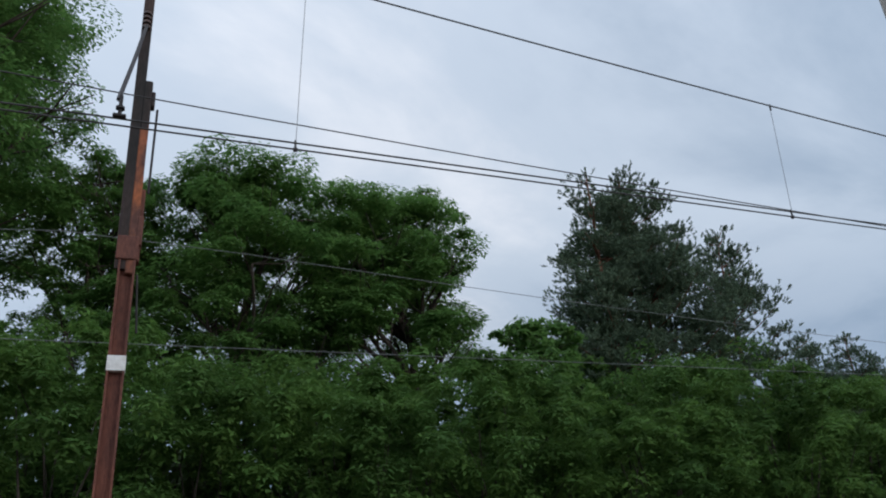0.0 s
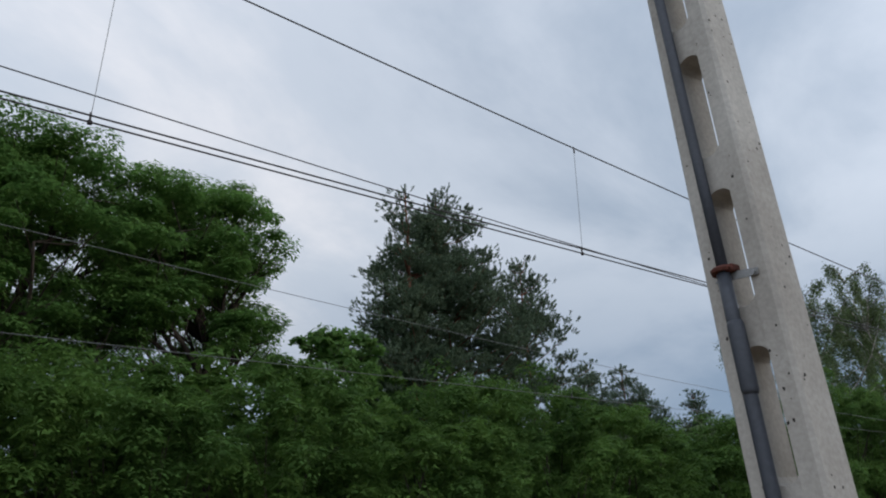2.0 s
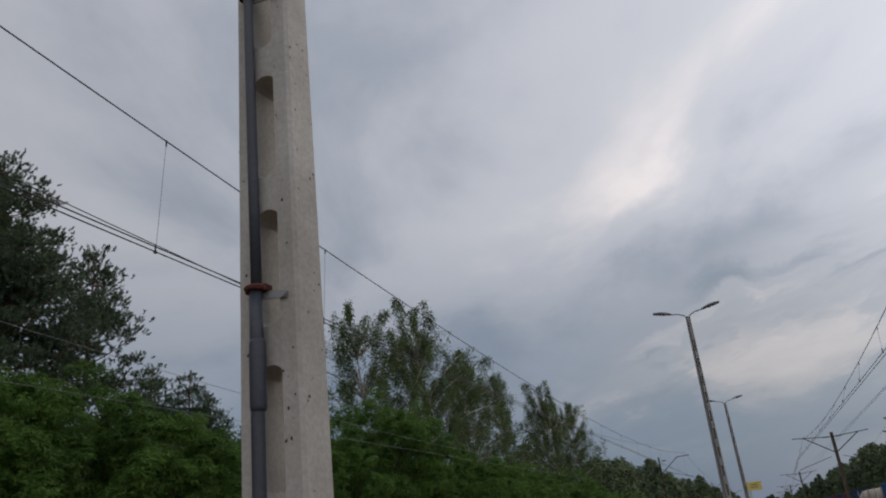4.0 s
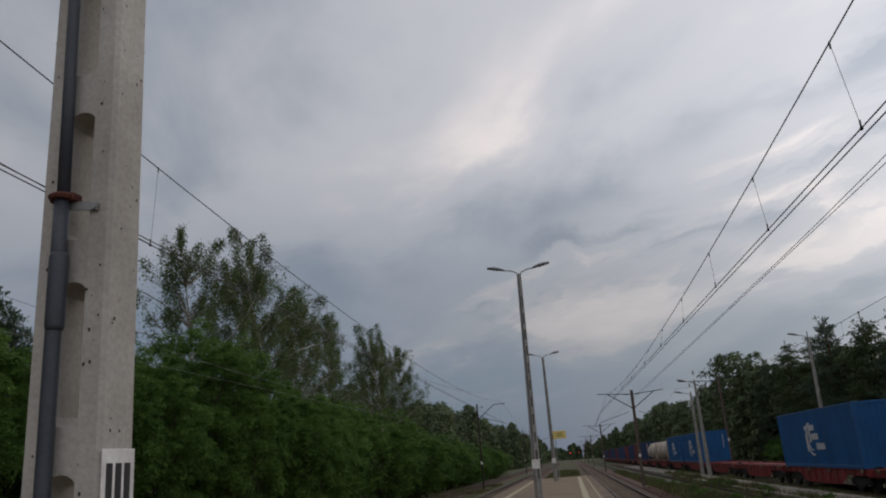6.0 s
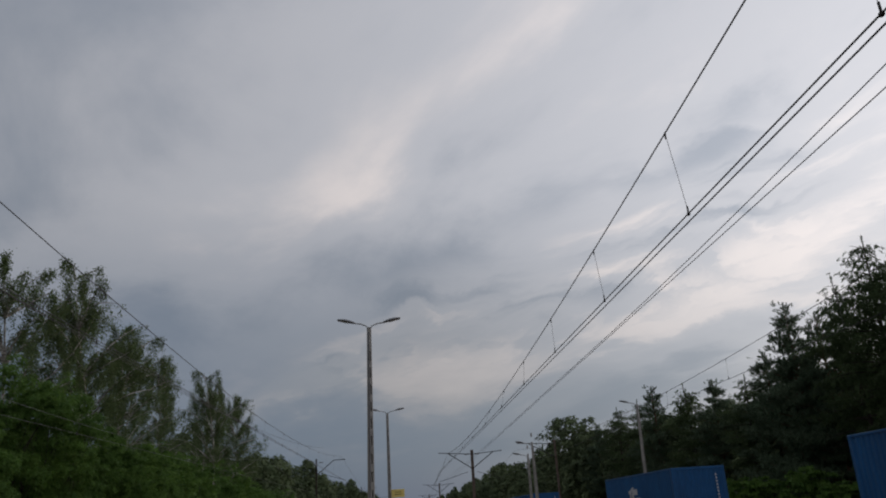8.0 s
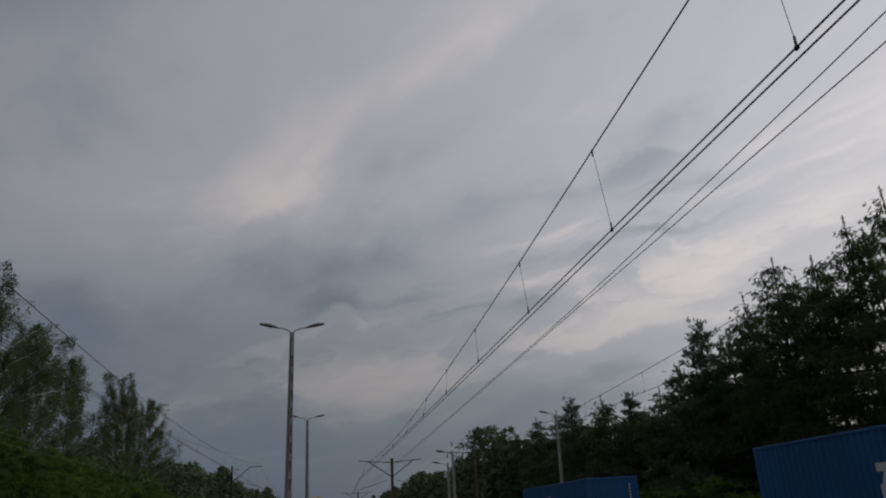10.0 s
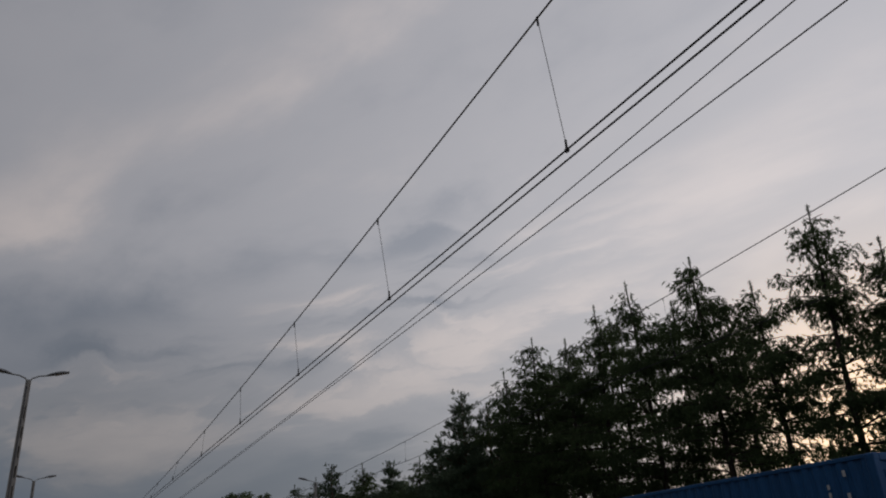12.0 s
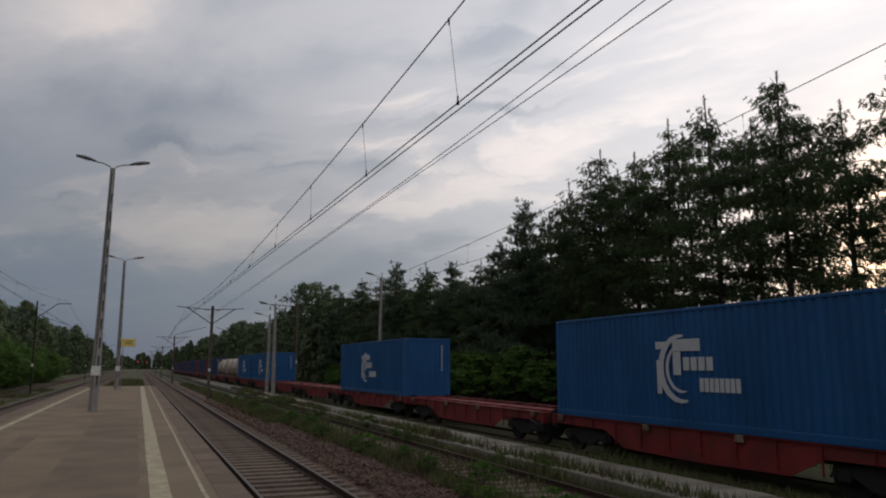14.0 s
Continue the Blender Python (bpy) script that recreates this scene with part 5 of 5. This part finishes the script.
def conifer(seed, height, radius, base, kind, mat, shoot=0.24, blades=14, density=1.0):
    """A pine with flat pads of upright shoots on its boughs, or a larch with level boughs and hanging shoots."""
    rng = np.random.default_rng(seed)
    wood = Shape()
    pine = kind == "pine"
    lean = rng.normal(size=2) * 0.02 * height
    rad = height * 0.0125
    trunk = [(lean[0] * q * q, lean[1] * q * q, height * q - 0.1 * (q == 0)) for q in np.linspace(0, 1, 9)]
    wood.tube(trunk, list(np.linspace(rad, rad * 0.12, 9)), 8)
    pos, dirs = [], []
    z = base
    while z < height - 0.15:
        q = (z - base) / (height - base)
        if pine:
            prof = min(1.0, 0.75 + 1.5 * q) * (1 - q) ** 0.72 + 0.05
        else:
            prof = (0.45 + 0.55 * min(1, q * 2.5)) * (1 - q ** 1.65) ** 0.8 + 0.05
        for b in range(rng.integers(3, 6) if pine else rng.integers(2, 5)):
            a = rng.uniform(0, math.tau)
            ln = max(0.2, radius * prof * rng.uniform(0.5, 1.15))
            up = (0.12 + 0.6 * q) if pine else (-0.10 + 0.5 * q * q)
            f = z / height
            p0 = np.array([lean[0] * f * f, lean[1] * f * f, z])
            tip = p0 + np.array([math.cos(a) * ln, math.sin(a) * ln, ln * up + rng.normal() * 0.1])
            line = np.array(bent(rng, p0, tip, -0.10 * ln if pine else 0.06 * ln, 5))
            wood.tube([tuple(p) for p in line], list(np.linspace(rad * 0.28 * (1 - q * 0.6), 0.008, 5)), 4, caps=False)
            if not pine and q < 0.6 and rng.random() < 0.74 - 1.1 * q:
                continue
            pads = max(1, int(ln * (3.4 if pine else 1.9) * density))
            t = rng.uniform(0.25 if pine else 0.12, 1.02, pads) ** (0.8 if pine else 1.0)
            g = np.clip(t * 4, 0, 3.999)
            i = g.astype(int)
            c = line[i] + (line[i + 1] - line[i]) * (g - i)[:, None]
            wide = 0.10 + 0.11 * ln * (1.15 - 0.5 * t)
            off = rng.normal(size=(pads, 3)) * wide[:, None]
            off[:, 2] *= 0.35
            c = c + off
            for p, w in zip(c, wide):
                m = max(3, int(rng.integers(7, 13) * min(1.0, 0.35 + ln / 1.6)))
                e = rng.normal(size=(m, 3)) * (0.16 + 0.25 * w)
                e[:, 2] = np.abs(e[:, 2]) * 0.45 if pine else -np.abs(e[:, 2]) * 0.8
                out = np.array([math.cos(a), math.sin(a), 0.0])
                d = e * 2.0 + out * 0.35 + rng.normal(size=(m, 3)) * 0.25 + np.array([0, 0, 0.75 if pine else -0.75])
                d /= np.linalg.norm(d, axis=1)[:, None]
                pos.append(p + e)
                dirs.append(d)
        z += (0.40 if pine else 0.42) * rng.uniform(0.6, 1.4)
    pos, dirs = np.concatenate(pos), np.concatenate(dirs)
    top = np.array([[lean[0], lean[1], height - 0.4 + 0.1 * i] for i in range(5)])
    pos, dirs = np.concatenate([pos, top]), np.concatenate([dirs, np.tile([[0, 0, 1.0]], (5, 1))])
    return wood, quads_mesh("crown", shoots(rng, pos, dirs, blades, shoot, shoot * 0.5, shoot * (0.20 if pine else 0.16)), mat, 3)


def birch(seed, height, radius, base, clusters, per, leaf):
    """A birch: pale forked stem, rising limbs and hanging curtains of small leaves."""
    rng = np.random.default_rng(seed)
    wood = Shape()
    path = bent(rng, (0, 0, -0.1), (rng.normal() * 0.5, rng.normal() * 0.5, height * 0.97), 0, 8)
    wood.tube(path, list(np.linspace(height * 0.0105, 0.015, 8)), 7)
    c_all = []
    n = 40
    for i in range(n):
        q = (i + rng.uniform(0, 1)) / n
        z = base + (height - base) * q * 0.97
        s = min(path, key=lambda p: abs(p[2] - (z - height * 0.06)))
        a = i * 2.4 + rng.uniform(-0.5, 0.5)
        ln = radius * (0.22 + 0.78 * math.sin(math.pi * min(1, 0.3 + 0.68 * q))) * rng.uniform(0.35, 1.3)
        tip = (s[0] + math.cos(a) * ln, s[1] + math.sin(a) * ln, z + ln * (0.2 + 0.5 * q))
        line = bent(rng, s, tip, 0.12 * ln, 6)
        wood.tube(line, list(np.linspace(height * 0.0042, 0.008, 6)), 4, caps=False)
        for k in range(max(2, clusters // n)):
            g = rng.uniform(0.3, 1.02) * 4.99
            j = min(int(g), 4)
            p = np.array(line[j]) + (np.array(line[j + 1]) - np.array(line[j])) * (g - j)
            drop = rng.uniform(0.45, 1.9)
            m = per
            u = rng.random(m)
            c = p + np.stack([rng.normal(size=m) * 0.14, rng.normal(size=m) * 0.14, -u * drop + rng.normal(size=m) * 0.12], 1)
            c_all.append(c)
    return wood, quads_mesh("crown", leaf_quads(rng, np.concatenate(c_all), leaf, 0.1, 0.6), M_LEAF_BIRCH, 3)


G = GROUND_Z
# broad trees behind the bushes
oak_label = "tall broad-leaved tree with dense layered dark green foliage"
OAKS = [(21, -21.0, -6.4, 19.8, 4.7), (25, -21.4, -1.6, 13.6, 2.3), (22, -21.0, 2.2, 13.2, 3.8), (24, -21.2, 6.6, 13.4, 3.4)]
for seed, x, y, h, r in OAKS:
    w, c = broadleaf(seed, h - G, r, h * (0.55 if y > -6 else 0.5), int(7600 * r * r), 0.125, lumps=26 if y > -6 else 40, clusters=400 if y > -6 else 700, puff=0.15, bark=M_BARK, flat=0.55, squash=0.95, thick=0.36, puffs=0.95, domes=True)
    tree_things("tree", oak_label, "tree", "broad trees behind the bushes", w, c, M_BARK, pose(x, y, G, 0, 0, seed * 40))
w, c = broadleaf(31, 9.5, 2.6, 2.0, 9000, 0.24, lumps=9, clusters=150)
small = tree_things("tree", "small broad-leaved tree between the taller trees", "tree", "broad trees behind the bushes", w, c, M_BARK, pose(-22.5, 11.8, G))
small.scale = (1.1, 1.1, 1.15)
copy_thing(small, pose(-25, 14.5, G, 0, 0, 100))
# pines
w, c = conifer(41, 18.2, 4.9, 3.0, "pine", M_NEEDLE, 0.21, 22, 2.0)
tree_things("pine_tree", "tall bushy pine with blue-green needles and red trunk", "pine tree", "pines", w, c, M_BARK_PINE, pose(-24, 18.4, G))
w, c = conifer(42, 17.9, 2.5, 7.0, "pine", M_NEEDLE, 0.21, 20, 1.3)
tree_things("pine_tree", "slender pine leader beside a bushier pine", "pine tree", "pines", w, c, M_BARK_PINE, pose(-24, 16.5, G, 0, 0, 40))
w, c = conifer(43, 15.8, 3.4, 5.0, "pine", M_NEEDLE, 0.21, 20, 1.15)
pine2 = tree_things("pine_tree", "lighter open pine with gaps between its boughs", "pine tree", "pines", w, c, M_BARK_PINE, pose(-24.2, 22.7, G))
for i, (x, y, sc) in enumerate(((-31, 33.9, 0.88), (-31, 37.4, 0.89), (-33, 42, 0.86), (-32, 46, 0.85))):
    o = copy_thing(pine2, pose(x, y, G, 0, 0, 70 * i))
    o.scale = (sc, sc, sc)
# birches
b_label = "tall birch with hanging pale green foliage and white stem"
kinds = []
for seed, h, r in ((51, 16.5, 5.0), (52, 17.6, 3.6), (53, 17.4, 4.2)):
    w, c = birch(seed, h, r, h * 0.28, 480, 72, 0.12)
    kinds.append((w.mesh("trunk", M_BARK_BIRCH, True), c))
SPOTS = [(0, -20.5, 39.5, 0), (2, -19.5, 43.8, 90), (1, -20.5, 57.5, 20), (2, -21, 62, 200), (2, -20.5, 79, 50), (0, -21, 86, 130), (1, -20, 94, 80), (0, -22, 50, 240), (1, -22, 70, 140)]
for k, x, y, rz in SPOTS:
    t = thing("birch_tree", b_label, "birch tree", pose(x, y, G, 0, 0, rz), "birches")
    for n, me in (("trunk", kinds[k][0]), ("crown", kinds[k][1])):
        ob = new(n, me)
        ob.parent = t
# bushes along the far left track
BUSH = []
for seed, h, r in ((61, 6.2, 2.9), (62, 6.5, 3.1), (63, 5.9, 2.8), (64, 6.4, 3.0)):
    w, c = hedge_bush(seed, h, r, 54, 8, 62000, 0.098)
    far = hedge_bush(seed, h, r, 58, 9, 11000, 0.21)[1]
    BUSH.append((w.mesh("stem", M_BARK, True), c, far))
rb = random.Random(9)


def hedge_top(y):
    """Height of the hedge over the ground along the track."""
    return float(np.interp(y, [-15, -3, 5.6, 9.0, 11.2, 16, 18.5, 23, 28, 36, 44, 56, 80, 95, 150], [6.7, 6.85, 6.7, 6.1, 7.3, 7.2, 6.6, 6.9, 7.7, 7.4, 7.2, 6.7, 5.2, 5.0, 4.6]))


def bush(kind, x, y, top, wide, label):
    t = thing("bush", label, "bush", pose(x, y, G, 0, 0, rb.uniform(0, 360)), "lineside bushes")
    t.scale = (wide, wide, top / (6.2, 6.5, 5.9, 6.4)[kind])
    for n, me in (("stem", BUSH[kind][0]), ("foliage", BUSH[kind][1 if y < 40 and x > -17 else 2])):
        ob = new(n, me)
        ob.parent = t


y, i = -14.0, 0
while y < 150:
    bush(i % 4, -14.4 + rb.uniform(-0.6, 0.6) * (1 if y < 25 else 1.6), y, hedge_top(y) * (rb.uniform(0.93, 1.06) if y < 25 else rb.uniform(0.84, 1.12)), 1.0 if y < 60 else 1.25, "dense bright green locust bush in a long hedge")
    y += rb.uniform(2.2, 2.8) * (1.0 if y < 44 else 1.8)
    i += 1
for y in np.arange(-17, 30, 2.9):
    bush(i % 4, -18.2, y, 7.6 if y < 10 else 6.6, 1.1, "dense green bush in the second row of the hedge")
    i += 1
# larches and pines behind the train
LARCH = []
for seed, h, r, base in ((71, 15.0, 3.2, 3.4), (72, 14.6, 2.9, 3.9), (73, 14.4, 3.1, 3.2)):
    w, c = conifer(seed, h, r, base, "larch", M_NEEDLE_LARCH, 0.25, 16, 2.7)
    LARCH.append((w.mesh("trunk", M_BARK, True), c))
w, c = conifer(74, 13.2, 2.9, 1.6, "pine", M_NEEDLE, 0.28, 16, 1.25)
LARCH.append((w.mesh("trunk", M_BARK_PINE, True), c))


def right_tree(k, az, el, x, rz):
    """A tree whose top stands in the direction az, el (degrees) from the platform, in the row at x."""
    y = x / math.tan(radians(az))
    h = math.hypot(x, y) * math.tan(radians(el)) + EYE - G
    own = (15.0, 14.6, 14.4, 13.2)[k]
    lab = ("tall dark larch with drooping boughs and bare lower stem", "pine_tree") if k < 3 else ("dark green pine at the edge of the wood", "pine_tree")
    t = thing("larch_tree" if k < 3 else "pine_tree", lab[0], "larch tree" if k < 3 else "pine tree", pose(x, y, G, 0, 0, rz), "wood behind the train")
    t.scale = (1, 1, h / own)
    for n, me in (("trunk", LARCH[k][0]), ("crown", LARCH[k][1])):
        ob = new(n, me)
        ob.parent = t
    return t


TOPS = [(0, 72, 24.3, 24), (1, 62.45, 23.1, 24), (2, 54.35, 21.5, 24), (1, 50.2, 17.4, 24.5), (0, 46.2, 19.8, 24), (2, 41.8, 18.7, 24), (1, 38.3, 17.3, 24), (0, 36.0, 15.2, 24.5),
        (0, 33.4, 15.6, 24), (2, 31.6, 13.5, 24.5), (3, 27.9, 12.1, 24), (2, 58.2, 18.3, 26), (0, 60.2, 17.5, 29), (2, 48.2, 16.0, 28), (1, 36.8, 14.4, 28), (2, 44.4, 16.8, 27), (0, 67.5, 22.0, 27), (1, 34.8, 14.2, 28),
        (1, 40.0, 16.4, 27), (3, 29.7, 11.2, 25), (3, 26.0, 9.0, 24.5), (1, 24.2, 7.8, 24), (3, 22.2, 7.6, 24.5), (2, 20.5, 7.7, 24), (3, 18.1, 7.6, 24), (1, 16.8, 6.8, 24), (0, 15.4, 6.4, 24), (3, 13.9, 5.3, 24),
        (3, 12.6, 5.1, 24)]
for i, (k, az, el, x) in enumerate(TOPS):
    right_tree(k, az, el, x, i * 77)

# undergrowth under the wood's edge
under = broadleaf(81, 3.0, 1.9, 0.2, 5000, 0.2, lumps=12, clusters=150, mat=M_LEAF_BUSH, stems=4, flat=0.3, thick=0.6, squash=1.0)
um = (under[0].mesh("stems", M_BARK, True), under[1])
for i in range(26):
    yy = 8 + i * 3.3
    t = thing("shrub", "dusty green shrub at the foot of the wood", "shrub", pose(21.3 + rb.uniform(-0.8, 2.2), yy, G, 0, 0, rb.uniform(0, 360)), "shrubs behind the train")
    q = rb.uniform(0.6, 1.25)
    t.scale = (1.1, 1.1, q)
    for n, me in (("stem", um[0]), ("foliage", um[1])):
        ob = new(n, me)
        ob.parent = t


weed = broadleaf(91, 0.95, 0.55, 0.05, 900, 0.10, lumps=7, clusters=60, mat=M_LEAF_BUSH, stems=4, flat=0.3)
wm = (weed[0].mesh("stem", M_BARK, True), weed[1])
for i in range(40):
    yy = 9 + 52 * (i / 40) ** 1.3
    t = thing("weed", "leafy green weed growing on the siding", "weed", pose(rb.choice([5.9, 6.1, 6.3, 6.5, 8.35]) + rb.uniform(-0.25, 0.25), yy, G + 0.04, 0, 0, rb.uniform(0, 360)), "weeds on the siding")
    q = rb.uniform(0.3, 0.65)
    t.scale = (q * 1.2, q * 1.2, q)
    for n, me in (("stem", wm[0]), ("foliage", wm[1])):
        ob = new(n, me)
        ob.parent = t


# far woods on both sides: crowns too many to count
def far_woods(name, label, x0, x1, y0, y1, h0, h1, n, seed, size):
    rng = np.random.default_rng(seed)
    out = []
    for i in range(n):
        y = y0 + (y1 - y0) * ((i + rng.random()) / n) ** 1.25
        x = rng.uniform(x0, x1)
        h = rng.uniform(h0, h1)
        r = rng.uniform(2.2, 4.3)
        m = int(1800 * (0.5 + 0.5 * 90 / max(90, y)))
        # heaps of foliage, wide below and uneven above
        b = 20
        q = np.clip((np.arange(b) + rng.random(b)) / b, 0, 1)
        a = np.arange(b) * 2.4 + rng.uniform(-0.7, 0.7, b)
        own = r * rng.uniform(0.34, 0.58, b) * (1.1 - 0.35 * q)
        e = r * np.sqrt(np.clip(1 - np.clip((q - 0.3) / 0.75, 0, 1) ** 1.6, 0.02, 1)) * rng.uniform(0.25, 0.9, b)
        cen = np.stack([x + e * np.cos(a), y + e * np.sin(a), G + h * (0.08 + 0.92 * q ** 0.9) - own], 1)
        out.append(dome_leaves(rng, cen, own, m // b, size * 1.15 * (1 + abs(y) / 250), 0.95, 0.2, 0.4))
    me = quads_mesh(name, np.concatenate(out), M_WOODS, 3)
    tagged(new(name, me), label, "woods", kind="stuff")


far_woods("far_woods", "dark mixed woods receding beside the freight train", 21.5, 34, 95, 620, 11, 15.5, 130, 5, 0.36)
far_woods("far_woods", "dark green woods receding beside the bushes", -30, -18.5, 92, 620, 11.5, 16.0, 130, 6, 0.36)
far_woods("far_woods", "dark woods behind the birches and bushes", -34, -24.5, 30, 92, 8.5, 11.0, 44, 7, 0.3)
far_woods("far_woods", "low dark thicket behind the broad trees", -29, -24.5, -45, 32, 6.5, 8.6, 84, 9, 0.4)
far_woods("far_woods", "dense dark conifer edge behind the train", 25.5, 32, 44, 112, 8.5, 11.5, 60, 10, 0.3)
far_woods("far_woods", "dark deep woods behind the larches", 33, 44, 48, 110, 6.5, 9.0, 40, 8, 0.3)
far_woods("far_woods", "dark undergrowth at the back of the larches", 30, 38, 12, 46, 4.6, 7.2, 34, 14, 0.3)


far_woods("far_woods", "faint line of trees closing the end of the tracks", -260, 260, 720, 900, 9, 15, 150, 11, 0.7)


# ---- grass ----
def grass(name, label, areas, n, seed, tall):
    rng = np.random.default_rng(seed)
    out = []
    for x0, x1, y0, y1, z, share in areas:
        k = int(n * share)
        yy = y0 + (y1 - y0) * rng.random(k) ** 1.8
        xx = x0 + (x1 - x0) * rng.random(k)
        patch = np.array([noise.noise((float(a) * 0.5, float(b) * 0.22, 3.0)) for a, b in zip(xx, yy)])
        keep = patch > rng.uniform(-0.6, 0.35, k)
        xx, yy, patch = xx[keep], yy[keep], patch[keep]
        k = len(xx)
        h = tall * rng.uniform(0.35, 1.15, k) * (0.7 + 0.9 * np.clip(patch, 0, 1)) 
        a = rng.uniform(0, math.tau, k)
        w = rng.uniform(0.006, 0.016, k) * (1 + yy / 30)
        lean = rng.normal(size=(k, 2)) * 0.28
        p = np.stack([xx, yy, np.full(k, z)], 1)
        s = np.stack([np.cos(a) * w, np.sin(a) * w, np.zeros(k)], 1)
        tip = p + np.stack([lean[:, 0] * h, lean[:, 1] * h, h], 1)
        out.append(np.stack([p - s, tip, p + s], 1))
    tagged(new(name, quads_mesh(name, np.concatenate(out), M_GRASS, 3)), label, "grass", kind="stuff")


grass("grass", "tall patchy green and straw grass between the tracks",
      [(5.85, 6.55, 8, 60, -0.72, 0.16), (5.2, 6.6, 34, 110, -0.72, 0.22), (8.15, 8.55, 6, 70, -0.70, 0.07), (8.6, 9.1, 6, 80, -0.49, 0.08), (6.8, 7.9, 8, 60, -0.76, 0.03), (-3.6, 0.8, 73.5, 150, -0.7, 0.12), (10.3, 11.3, 8, 80, -0.76, 0.08), (15.5, 22, 8, 100, -0.8, 0.25), (-13, -8, 14, 90, -0.78, 0.2),
       (-4.9, -4.3, 10, 90, -0.76, 0.04)], 120000, 3, 0.36)


def motions():
    """Nothing but the camera moves in this place: the train stands."""


motions()
